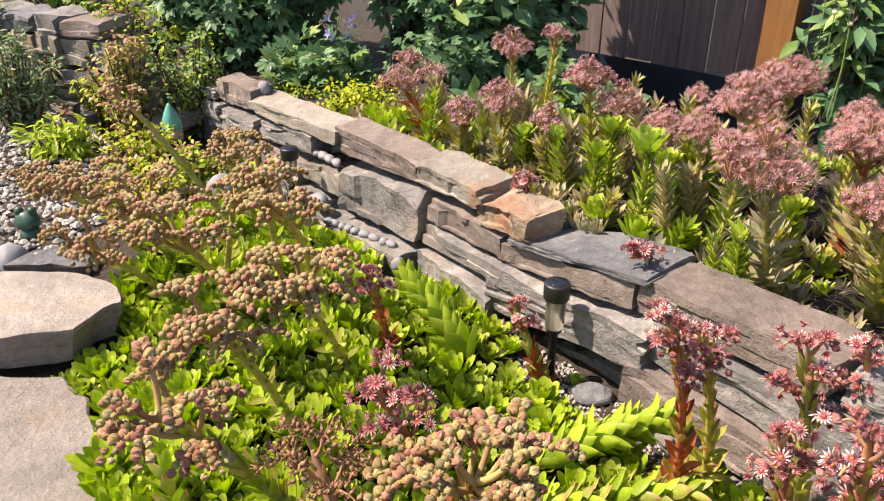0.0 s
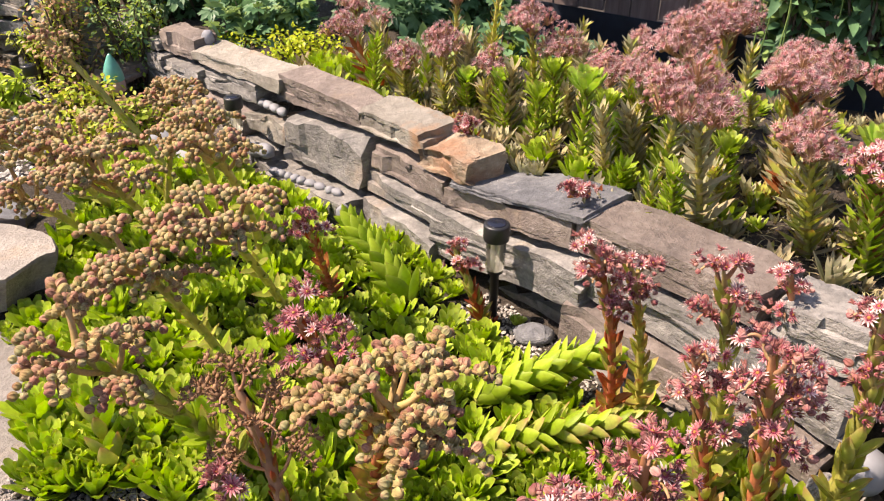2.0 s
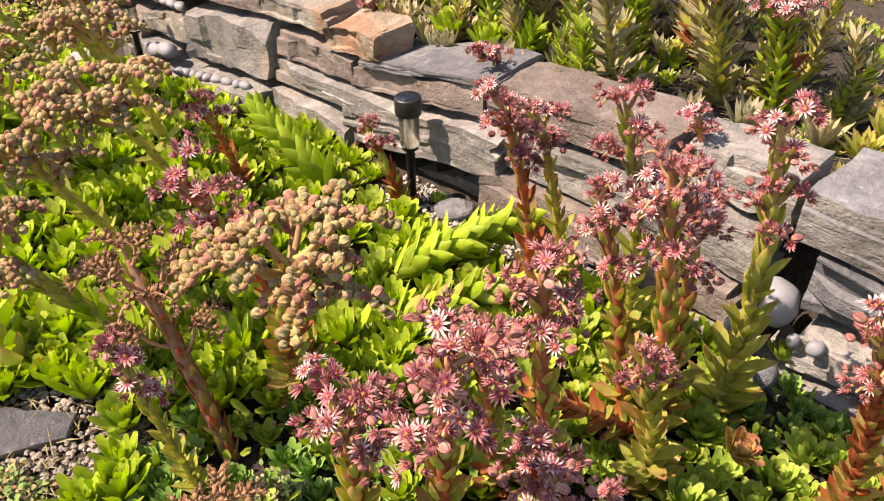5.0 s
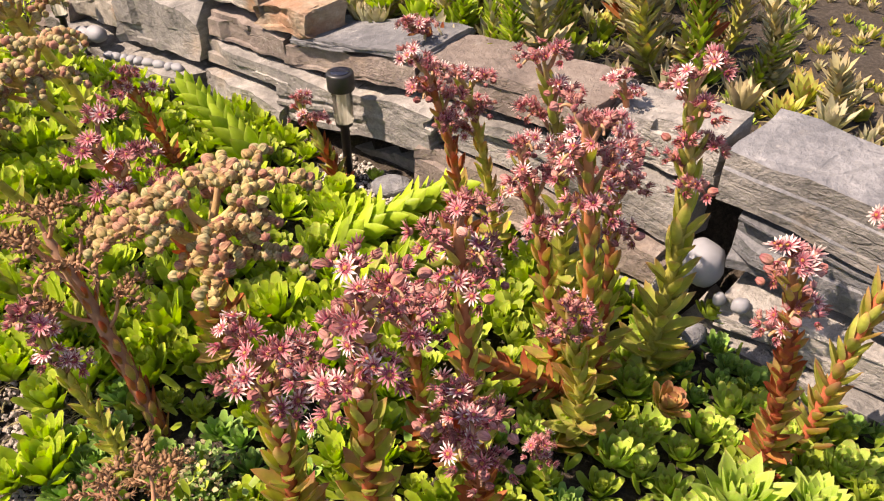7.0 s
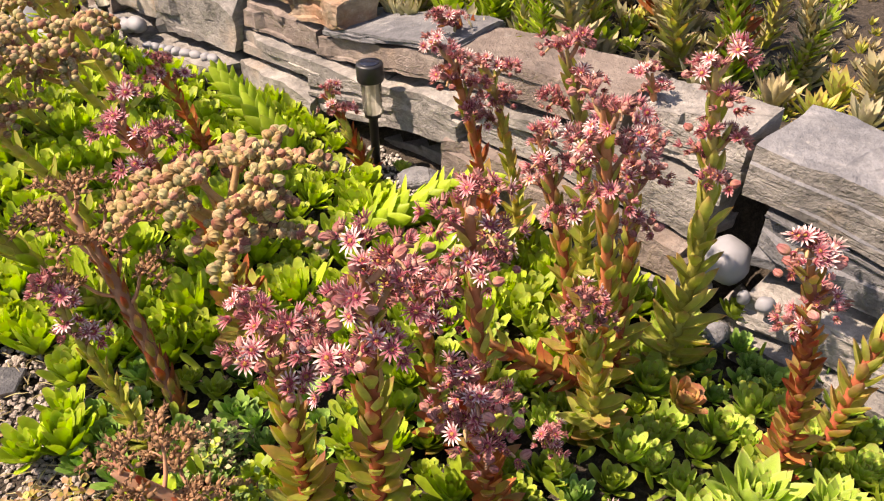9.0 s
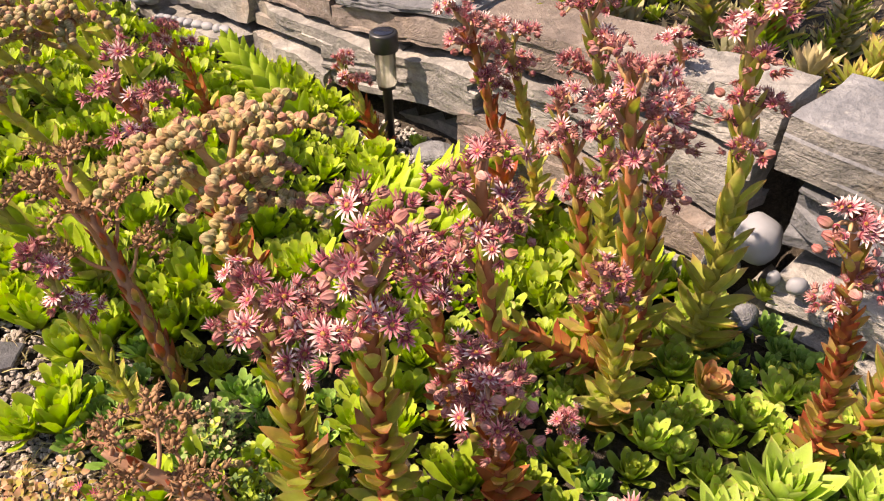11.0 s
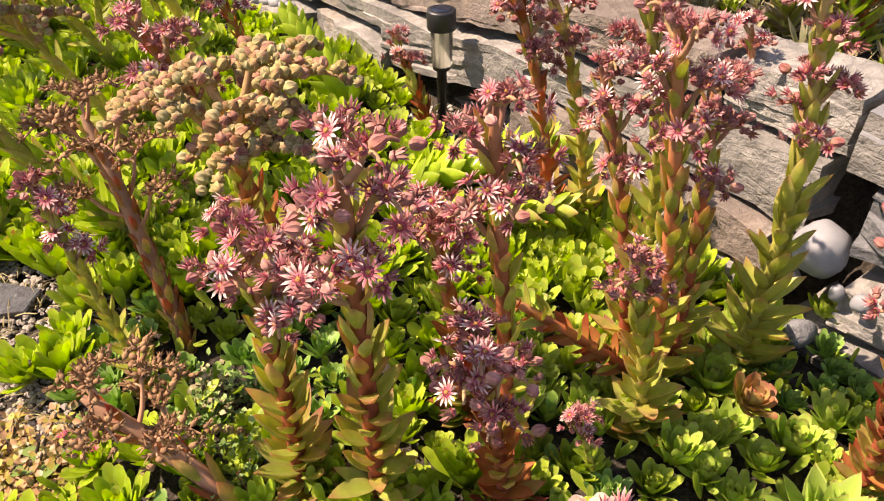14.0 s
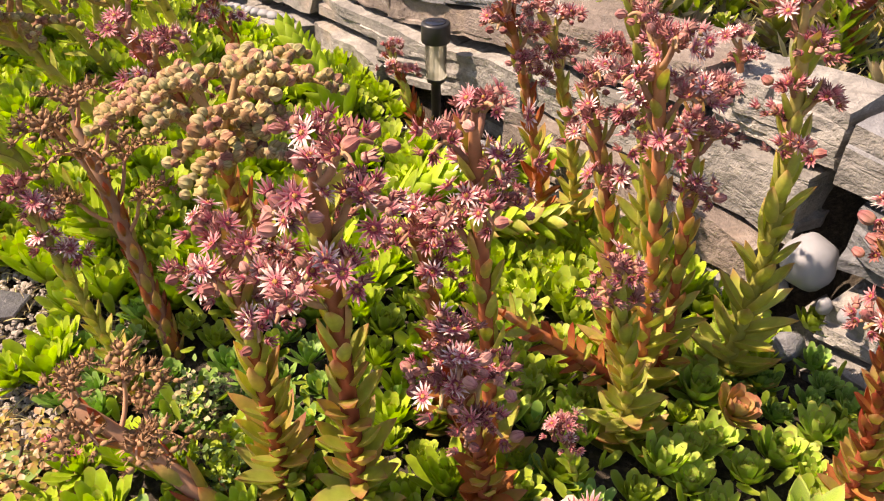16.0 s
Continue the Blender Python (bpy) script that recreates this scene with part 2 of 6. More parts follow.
PETAL = plant("pink_petal", [(0.0, (0.32, 0.02, 0.05)), (0.38, (0.60, 0.14, 0.18)), (0.75, (0.78, 0.40, 0.41)), (1.0, (0.84, 0.66, 0.62))], (0.60, 0.20, 0.22), rough=0.6, glow=0.4, edge=(0.85, 0.70, 0.66), spread=0.6)
PETAL_PALE = plant("pale_pink_petal", [(0.0, (0.52, 0.18, 0.20)), (0.35, (0.68, 0.38, 0.39)), (0.75, (0.80, 0.58, 0.57)), (1.0, (0.85, 0.74, 0.71))], (0.68, 0.42, 0.43), rough=0.65, glow=0.4, edge=(0.86, 0.76, 0.73), spread=0.5)
PETAL_WHITE = plant("white_petal", [(0.0, (0.32, 0.02, 0.05)), (0.34, (0.56, 0.16, 0.19)), (0.62, (0.80, 0.60, 0.57)), (1.0, (0.86, 0.80, 0.74))], (0.76, 0.52, 0.48), rough=0.6, glow=0.3, edge=(0.88, 0.82, 0.76), spread=0.3)
MAGENTA = plant("magenta_petal", [(0.0, (0.40, 0.02, 0.08)), (0.5, (0.66, 0.07, 0.20)), (1.0, (0.72, 0.16, 0.28))], (0.70, 0.20, 0.30), rough=0.6, glow=0.35)
BUDPINK = plant("pink_bud", [(0.0, (0.42, 0.31, 0.15)), (0.3, (0.50, 0.24, 0.19)), (0.75, (0.50, 0.19, 0.19)), (1.0, (0.32, 0.07, 0.09))], (0.56, 0.32, 0.27), rough=0.75, glow=0.28, spread=0.6, stripes=7, fuzz=0.12)
BUDPURPLE = plant("purple_bud", [(0.0, (0.38, 0.26, 0.11)), (0.3, (0.42, 0.17, 0.13)), (1.0, (0.30, 0.07, 0.08))], (0.50, 0.22, 0.19), rough=0.7, glow=0.25, stripes=7, fuzz=0.12)
BUDBROWN = plant("brown_bud", [(0.0, (0.33, 0.32, 0.09)), (0.3, (0.43, 0.32, 0.12)), (0.75, (0.48, 0.26, 0.13)), (1.0, (0.32, 0.10, 0.06))], (0.42, 0.38, 0.15), rough=0.8, glow=0.25, spread=0.75, stripes=7, fuzz=0.12)
BUDGREEN = plant("green_bud", [(0.0, (0.32, 0.36, 0.12)), (0.4, (0.42, 0.41, 0.18)), (0.8, (0.46, 0.37, 0.19)), (1.0, (0.36, 0.19, 0.11))], (0.46, 0.36, 0.19), rough=0.8, glow=0.25, spread=0.5, stripes=9, fuzz=0.15)
BUDROSE = plant("rosy_brown_bud", [(0.0, (0.36, 0.29, 0.12)), (0.3, (0.52, 0.28, 0.18)), (1.0, (0.38, 0.13, 0.10))], (0.50, 0.33, 0.20), rough=0.8, glow=0.25, spread=0.5, stripes=9, fuzz=0.15)
BUDDRY = plant("dry_seed_head", [(0.0, (0.26, 0.14, 0.07)), (0.6, (0.31, 0.17, 0.09)), (1.0, (0.16, 0.075, 0.04))], (0.36, 0.22, 0.12), rough=0.85, glow=0.12)
BUDFUZZ = plant("fuzzy_bud", [(0.0, (0.46, 0.36, 0.20)), (0.5, (0.60, 0.38, 0.28)), (1.0, (0.58, 0.28, 0.24))], (0.66, 0.48, 0.36), rough=0.95, glow=0.25, grain=420.0, spread=0.6, fuzz=0.8)
STEM = plant("reddish_stem", [(0.0, (0.44, 0.08, 0.05)), (0.6, (0.46, 0.12, 0.06)), (1.0, (0.48, 0.22, 0.12))], (0.50, 0.24, 0.09), rough=0.65, glow=0.12, spread=0.4)
STEM_GREEN = plant("green_stem", [(0.0, (0.46, 0.47, 0.09)), (0.6, (0.48, 0.46, 0.10)), (1.0, (0.52, 0.38, 0.16))], (0.50, 0.36, 0.12), rough=0.5, glow=0.15, spread=0.5)
STEM_DRY = plant("dry_stem", [(0.0, (0.46, 0.20, 0.13)), (1.0, (0.46, 0.27, 0.17))], (0.50, 0.24, 0.14), rough=0.7, glow=0.08)
BRANCH = plant("pink_branch", [(0.0, (0.44, 0.25, 0.10)), (0.5, (0.46, 0.21, 0.13)), (1.0, (0.42, 0.19, 0.14))], (0.40, 0.31, 0.13), rough=0.75, glow=0.1, spread=0.6, grain=220.0)
FATBRANCH = plant("orange_pink_branch", [(0.0, (0.50, 0.38, 0.11)), (0.5, (0.52, 0.30, 0.14)), (1.0, (0.46, 0.25, 0.14))], (0.44, 0.38, 0.12), rough=0.7, glow=0.16, spread=0.5, grain=220.0)
DISC = plain("orange_disc", (0.52, 0.25, 0.05), 0.7, grain=700.0, dark=0.35)
STAMEN = plain("dark_red_stamen", (0.28, 0.03, 0.06), 0.6, grain=500.0)
BARK = plain("bark", (0.14, 0.10, 0.07), 0.85, grain=60.0, dark=0.4, bumps=0.6)
BLACK = plain("black_plastic", (0.018, 0.018, 0.02), 0.42, grain=120.0, dark=0.7, bumps=0.05)
PANEL = plain("solar_cell", (0.015, 0.017, 0.03), 0.2, grain=20.0, dark=0.7, bumps=0.02)
TEAL = plain("teal_glazed_clay", (0.10, 0.36, 0.28), 0.3, grain=30.0, dark=0.75, bumps=0.1)
SKINPAINT = plain("faded_pink_paint", (0.5, 0.34, 0.33), 0.6, grain=50.0, dark=0.6)
GREENBRONZE = plain("dark_green_patina", (0.035, 0.10, 0.065), 0.4, grain=60.0, dark=0.4)
TARP = plain("dark_blue_sheet", (0.012, 0.022, 0.04), 0.55, grain=14.0, dark=0.5, bumps=0.3)
BLUEPETAL = plant("violet_petal", [(0.0, (0.2, 0.2, 0.5)), (1.0, (0.3, 0.3, 0.62))], (0.45, 0.42, 0.7), rough=0.6)
CREAM = plant("cream_petal", [(0.0, (0.6, 0.58, 0.3)), (1.0, (0.75, 0.72, 0.55))], (0.7, 0.7, 0.5), rough=0.6)


def wood(name, a, b):
    m, nt, bsdf, out = material(name)
    g = noise_tex(nt, 7.0, 6.0, 0.65, (6.0, 6.0, 0.5))
    s = noise_tex(nt, 3.0, 3.0, 0.5)
    c = ramp(nt, g, [(0.3, a), (0.7, b)])
    c = mixc(nt, 0.6, c, ramp(nt, s, [(0.3, (0.6, 0.6, 0.6)), (0.7, (1, 1, 1))]), "MULTIPLY")
    hv = nt.nodes.new("ShaderNodeHueSaturation")
    nt.links.new(maths(nt, "MULTIPLY_ADD", nt.nodes.new("ShaderNodeObjectInfo").outputs["Random"], 0.4, 0.8), hv.inputs["Value"])
    nt.links.new(c, hv.inputs["Color"])
    nt.links.new(hv.outputs["Color"], bsdf.inputs["Base Color"])
    bsdf.inputs["Roughness"].default_value = 0.8
    bump(nt, bsdf, g, 0.4, 0.004)
    return m


FENCE_WOOD = wood("weathered_fence_wood", (0.13, 0.095, 0.09), (0.24, 0.185, 0.175))
POST_WOOD = wood("orange_stained_wood", (0.25, 0.10, 0.025), (0.37, 0.165, 0.05))


def soil():
    m, nt, bsdf, out = material("garden_soil")
    a = noise_tex(nt, 4.0, 5.0, 0.6)
    b = noise_tex(nt, 120.0, 5.0, 0.75)
    c = ramp(nt, b, [(0.3, (0.022, 0.016, 0.011)), (0.5, (0.06, 0.046, 0.034)), (0.72, (0.15, 0.125, 0.10))])
    c = mixc(nt, 0.6, c, ramp(nt, a, [(0.3, (0.55, 0.5, 0.45)), (0.7, (1, 1, 1))]), "MULTIPLY")
    nt.links.new(c, bsdf.inputs["Base Color"])
    bsdf.inputs["Roughness"].default_value = 0.95
    bump(nt, bsdf, b, 1.0, 0.01)
    return m


def clear():
    m, nt, bsdf, out = material("clear_plastic")
    gl = nt.nodes.new("ShaderNodeBsdfGlossy")
    gl.inputs["Roughness"].default_value = 0.12
    tp = nt.nodes.new("ShaderNodeBsdfTransparent")
    tp.inputs["Color"].default_value = (0.93, 0.92, 0.88, 1)
    tr = nt.nodes.new("ShaderNodeBsdfTranslucent")
    tr.inputs["Color"].default_value = (0.9, 0.88, 0.8, 1)
    fr = nt.nodes.new("ShaderNodeFresnel")
    fr.inputs["IOR"].default_value = 1.45
    a = nt.nodes.new("ShaderNodeMixShader")
    a.inputs[0].default_value = 0.30
    b = nt.nodes.new("ShaderNodeMixShader")
    nt.links.new(tp.outputs[0], a.inputs[1])
    nt.links.new(tr.outputs[0], a.inputs[2])
    nt.links.new(fr.outputs[0], b.inputs[0])
    nt.links.new(a.outputs[0], b.inputs[1])
    nt.links.new(gl.outputs[0], b.inputs[2])
    nt.links.new(b.outputs[0], out.inputs["Surface"])
    return m


SOIL, CLEAR = soil(), clear()


# ---------------------------------------------------------------- shape helpers
class Geo:
    """Collects vertices, faces, texture places and material numbers of one mesh."""

    def __init__(self):
        self.v, self.f, self.uv, self.mi, self.n = [], [], [], [], 0

    def add(self, shape, m=None, mat=0):
        v, f, uv = shape
        if m is not None:
            a = np.array(m)
            v = v @ a[:3, :3].T + a[:3, 3]
        self.v.append(v)
        self.uv.append(uv)
        self.f.extend([tuple(i + self.n for i in q) for q in f])
        self.mi.extend([mat] * len(f))
        self.n += len(v)
        return self

    def mesh(self, name, mats, smooth=True):
        me = bpy.data.meshes.new(name)
        v, uv = np.concatenate(self.v), np.concatenate(self.uv)
        me.from_pydata(v.tolist(), [], self.f)
        lay = me.uv_layers.new(name="uv")
        idx = np.empty(len(me.loops), dtype=np.int32)
        me.loops.foreach_get("vertex_index", idx)
        lay.data.foreach_set("uv", uv[idx].astype(np.float32).ravel())
        for m in mats:
            me.materials.append(m)
        me.polygons.foreach_set("material_index", self.mi)
        me.polygons.foreach_set("use_smooth", [smooth] * len(me.polygons))
        me.update()
        if smooth:
            me.set_sharp_from_angle(angle=radians(76))
        return me


def part(name, data, parent, m=None, label=""):
    ob = new(name, data)
    ob.parent = parent
    if m is not None:
        ob.matrix_basis = m
    return tagged(ob, label)


def grid_faces(rows, ring, closed=True):
    f = []
    for i in range(rows - 1):
        for j in range(ring if closed else ring - 1):
            k = (j + 1) % ring
            f.append((i * ring + j, i * ring + k, (i + 1) * ring + k, (i + 1) * ring + j))
    return f


def leaf_shape(length, width, thick, curl=0.3, cup=0.15, rows=6, ring=6, blunt=0.5):
    """A fleshy leaf along +Y, its upper face to +Z, flat above and keeled below; curl lifts the tip, cup raises the edges. Blunt leaves widen like a spoon to a short point, the others are lance-shaped."""
    vs, uvs = [], []
    peak, foot, tail, fall = (0.68, 0.40, 3.2, 0.55) if blunt < 0.6 else (0.42, 0.66, 1.9, 0.95)
    for i in range(rows):
        v = 0.965 * (1 - (1 - i / (rows - 1)) ** 1.5)
        w = foot + (1 - foot) * math.sin(math.pi / 2 * min(1.0, v / peak))
        if v > peak:
            w *= (1 - ((v - peak) / (1 - peak)) ** tail) ** fall
        w *= width / 2
        t = thick / 2 * (1.0 - 0.85 * v ** 2.5)
        yy, zz = length * (v - 0.15 * abs(curl) * v * v), length * curl * v * v * 0.6
        for j in range(ring):
            a = 2 * math.pi * j / ring
            x, z = w * math.cos(a), t * math.sin(a) * (0.5 if math.sin(a) > 0 else 1.5)
            vs.append((x, yy, zz + z + cup * w * (math.cos(a) ** 2)))
            uvs.append((0.5 + 0.5 * math.cos(a), v))
    n = len(vs)
    f = grid_faces(rows, ring)
    vs.append((0, vs[n - 1][1] + length * 0.05, vs[n - 1][2] + length * 0.015))
    uvs.append((0.5, 1.0))
    f += [((rows - 1) * ring + j, (rows - 1) * ring + (j + 1) % ring, n) for j in range(ring)]
    return np.array(vs), f, np.array(uvs)


def tube_shape(points, radii, ring=7):
    pts = [Vector(p) for p in points]
    vs, uvs = [], []
    side = Vector((1, 0, 0)) if abs((pts[-1] - pts[0]).normalized().x) < 0.9 else Vector((0, 1, 0))
    for i, p in enumerate(pts):
        d = (pts[min(i + 1, len(pts) - 1)] - pts[max(i - 1, 0)]).normalized()
        x = d.cross(side).normalized()
        y = d.cross(x)
        for j in range(ring):
            a = 2 * math.pi * j / ring
            vs.append(p + radii[i] * (math.cos(a) * x + math.sin(a) * y))
            uvs.append((j / ring, i / (len(pts) - 1)))
    f = grid_faces(len(pts), ring)
    f.append(tuple(range(ring)))
    f.append(tuple(range((len(pts) - 1) * ring, len(pts) * ring))[::-1])
    return np.array([tuple(v) for v in vs]), f, np.array(uvs)


def lathe_shape(profile, ring=24, rib=0.0, ribs=8):
    """Turns (radius, height) pairs round the z axis."""
    vs, uvs = [], []
    for i, (r, z) in enumerate(profile):
        for j in range(ring):
            a = 2 * math.pi * j / ring
            k = r * (1 + rib * math.cos(a * ribs))
            vs.append((k * math.cos(a), k * math.sin(a), z))
            uvs.append((j / ring, i / (len(profile) - 1)))
    f = grid_faces(len(profile), ring)
    f.append(tuple(range(ring))[::-1])
    f.append(tuple(range((len(profile) - 1) * ring, len(profile) * ring)))
    return np.array(vs), f, np.array(uvs)


def aim(at, along, up, size=1.0):
    """A pose at a place: +Y points along, +Z as near to up as may be."""
    y = Vector(along).normalized()
    x = y.cross(Vector(up))
    x = x.normalized() if x.length > 1e-5 else y.orthogonal().normalized()
    z = x.cross(y)
    m = Matrix((x, y, z)).transposed().to_4x4() @ Matrix.Scale(size, 4)
    m.translation = at
    return m


def bez(a, b, c, t):
    return (1 - t) ** 2 * a + 2 * t * (1 - t) * b + t * t * c


# ---------------------------------------------------------------- lie of the land
A = Vector((-0.62, 2.655, 0.0))     # left end of the wall's face
ALONG = Vector((0.6, -0.8, 0.0))    # along the wall
OUT = Vector((-0.8, -0.6, 0.0))     # out of the wall's face


def front(x, y):
    return (Vector((x, y, 0)) - A).dot(OUT)


def step(a, b, v):
    t = min(1.0, max(0.0, (v - a) / (b - a)))
    return t * t * (3 - 2 * t)


def ground_z(x, y):
    q = front(x, y)
    if q < -0.07:
        return 0.262 - 0.30 * step(-0.95, -1.6, q) - 0.06 * step(1.9, 2.7, y)
    return 0.065 * min(1.0, max(0.0, (q - 0.15) / 0.6)) - 0.06 * step(1.9, 2.6, y) - 0.045 * step(-0.56, -0.68, x) * step(1.75, 1.62, y)


def ground():
    xs = np.concatenate([[-400, -60, -12, -6], np.arange(-4, 4.01, 0.05), [6, 12, 60, 400]])
    ys = np.concatenate([[-400, -60, -12, -4, -2], np.arange(-1, 5.01, 0.05), [7, 12, 60, 400]])
    vs, uvs = [], []
    for y in ys:
        for x in xs:
            vs.append((x, y, ground_z(x, y) + 0.012 * noise.noise((x * 7, y * 7, 0)) * (abs(x) < 4)))
            uvs.append((x, y))
    f = grid_faces(len(ys), len(xs), False)
    g = Geo().add((np.array(vs), f, np.array(uvs)))
    return tagged(new("ground", g.mesh("ground", [SOIL])), "dark garden soil between the stones and plants", "ground", kind="structure")


ground()


# ---------------------------------------------------------------- stones
def rough_block(corners, seed, cuts=5, rough=0.006, cells=(16, 5, 9)):
    """A quarried stone: eight corners (x across, y deep, z up) filled, its corners knocked off and its faces uneven."""
    rng = random.Random(seed)
    bm = bmesh.new()
    bmesh.ops.create_cube(bm, size=1.0)
    bm.edges.ensure_lookup_table()
    for _ in range(cuts):
        n = Vector((rng.choice((-1, 1)) * rng.uniform(0.5, 1), rng.choice((-1, 1)) * rng.uniform(0.5, 1), rng.choice((-1, 1)) * rng.uniform(0.5, 1)))
        n.normalize()
        reach = 0.5 * (abs(n.x) + abs(n.y) + abs(n.z))
        res = bmesh.ops.bisect_plane(bm, geom=bm.verts[:] + bm.edges[:] + bm.faces[:], plane_co=n * reach * rng.uniform(0.84, 0.96), plane_no=n, clear_outer=True)
        edges = [e for e in bm.edges if len(e.link_faces) == 1]
        if edges:
            bmesh.ops.holes_fill(bm, edges=edges)
    # slice into cells, so that the faces can be uneven; upwards the cuts are the edges of split layers
    for axis, k in enumerate(cells[:2]):
        no = Vector((axis == 0, axis == 1, 0))
        for i in range(1, k):
            bmesh.ops.bisect_plane(bm, geom=bm.verts[:] + bm.edges[:] + bm.faces[:], plane_co=no * (i / k - 0.5 + rng.uniform(-0.02, 0.02)), plane_no=no)
    splits, z = [], rng.uniform(0.08, 0.2)
    while z < 0.95:
        splits.append(z - 0.5)
        z += rng.choice((0.1, 0.16, 0.28, 0.4)) * 9 / max(3, cells[2])
    for z in splits:
        lean = Vector((rng.uniform(-0.05, 0.05), 0, 1)).normalized()
        for d in (-0.016, 0.016):
            bmesh.ops.bisect_plane(bm, geom=bm.verts[:] + bm.edges[:] + bm.faces[:], plane_co=Vector((0, 0, z + d)), plane_no=lean)
    c = np.array(corners).reshape(2, 2, 2, 3)  # z, y, x
    off = Vector((rng.uniform(0, 50), rng.uniform(0, 50), rng.uniform(0, 50)))
    for v in bm.verts:
        x, y, z = (min(1.0, max(0.0, k + 0.5)) for k in v.co)
        p = Vector((c[0, 0, 0] * (1 - x) + c[0, 0, 1] * x) * (1 - y) * (1 - z) + (c[0, 1, 0] * (1 - x) + c[0, 1, 1] * x) * y * (1 - z)
                   + (c[1, 0, 0] * (1 - x) + c[1, 0, 1] * x) * (1 - y) * z + (c[1, 1, 0] * (1 - x) + c[1, 1, 1] * x) * y * z)
        w = noise.noise_vector(p * 9 + off) * rough * 1.0 + noise.noise_vector(p * 26 + off) * rough * 0.6 + noise.noise_vector(p * 70 + off) * rough * 0.3
        # split layers stand out by different amounts, and each is broken along its length
        layer = sum(1 for k in splits if v.co.z > k)
        plate = math.floor((x + 0.15 * noise.noise(Vector((x * 4, y * 4, layer)) + off)) * (2 + layer % 3) + layer * 0.37)
        lay = (noise.cell(Vector((layer * 3.7 + off.x, plate * 1.3 + off.y, off.z))) - 0.5) * rough * 1.35
        away = Vector((v.co.x, v.co.y, 0))
        v.co = p + w + (away.normalized() * lay if away.length > 0.3 else Vector())
    bmesh.ops.triangulate(bm, faces=[f for f in bm.faces if len(f.verts) > 4])
    bmesh.ops.recalc_face_normals(bm, faces=bm.faces)
    return bm


def bm_mesh(name, bm, mats, smooth=False):
    me = bpy.data.meshes.new(name)
    bm.to_mesh(me)
    bm.free()
    for m in mats:
        me.materials.append(m)
    me.polygons.foreach_set("use_smooth", [smooth] * len(me.polygons))
    return me


def soften(me, angle=38):
    me.polygons.foreach_set("use_smooth", [True] * len(me.polygons))
    me.set_sharp_from_angle(angle=radians(angle))
    return me


wall = tagged(new("stone_wall"), "low dry-stacked retaining wall of grey and brown slate", "stone wall", kind="structure")
COUNT = [0]


def stone(s0, s1, left, right, rockmat, proud=0.0, depth=0.17, name="stone", label="", cuts=4, rough=0.0075, topmat=None, layers=0):
    """One stone of the wall: from s0 to s1 along it; left and right are its bottom and top there."""
    COUNT[0] += 1
    c = []
    s0, s1 = s0 + 0.004, s1 - 0.004
    left, right = [(k[0] + 0.005, k[1] - 0.004) for k in (left, right)]
    mid = sum(left + right) / 4
    for top in (0, 1):
        for back in (0, 1):
            for s, zz in ((s0, left), (s1, right)):
                z = zz[top]
                p = A + ALONG * s + OUT * (0.05 * (1 - mid / 0.28) + proud - depth * back)
                c.append((p.x, p.y, z + 0.012 * back * top))
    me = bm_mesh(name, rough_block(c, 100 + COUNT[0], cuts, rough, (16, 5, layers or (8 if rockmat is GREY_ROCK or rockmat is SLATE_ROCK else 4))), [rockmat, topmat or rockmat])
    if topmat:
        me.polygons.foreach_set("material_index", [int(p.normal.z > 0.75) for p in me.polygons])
    return part(name, soften(me, 30), wall, None, label)


g_ = GREY_ROCK
stone(-0.76, -0.40, (0.10, 0.145), (0.13, 0.178), g_)
stone(-0.69, -0.35, (0.045, 0.10), (0.07, 0.14), g_, 0.01)
stone(-0.42, -0.07, (0.136, 0.222), (0.173, 0.255), BROWN_ROCK, 0.0, 0.09)
stone(-0.48, -0.02, (0.02, 0.115), (0.095, 0.165), g_, 0.012)
stone(-0.95, -0.44, (-0.07, 0.05), (-0.05, 0.04), g_, -0.01)
stone(-1.15, -0.72, (0.04, 0.13), (0.05, 0.11), g_, 0.0)
stone(-0.46, -0.02, (-0.08, 0.02), (-0.04, 0.085), BROWN_ROCK, -0.01)
stone(-0.10, 0.53, (0.172, 0.225), (0.222, 0.272), TAN_ROCK, 0.015, 0.115, label="long tan coping stone with a rusty end", cuts=6)
stone(-0.02, 0.38, (0.095, 0.165), (0.145, 0.22), g_, 0.0)
stone(-0.03, 0.29, (-0.07, 0.09), (-0.02, 0.10), BROWN_ROCK, -0.005)
stone(0.385, 0.53, (0.145, 0.215), (0.185, 0.232), SLATE_ROCK, -0.05)
stone(0.51, 0.945, (0.198, 0.287), (0.243, 0.305), BROWN_ROCK, 0.012, 0.10, cuts=3, rough=0.005)
stone(0.935, 1.225, (0.24, 0.302), (0.262, 0.32), TAN_ROCK, 0.02, 0.125, cuts=7, rough=0.009)
stone(1.20, 1.405, (0.238, 0.292), (0.25, 0.318), RUST_ROCK, 0.03, 0.11, label="rust-stained orange stone", cuts=9, rough=0.011)
stone(1.315, 1.72, (0.218, 0.246), (0.293, 0.318), SLATE_ROCK, 0.025, 0.145, label="thin flat blue-grey slate slab", cuts=3, rough=0.004)
stone(1.28, 1.69, (0.158, 0.214), (0.222, 0.292), BROWN_ROCK, 0.01, cuts=2)
stone(1.0, 1.30, (0.15, 0.226), (0.17, 0.238), BROWN_ROCK, 0.008, cuts=2)
stone(0.555, 1.0, (0.035, 0.165), (0.095, 0.236), g_, 0.02, 0.2, label="large rough grey block", cuts=6, rough=0.011, layers=3)
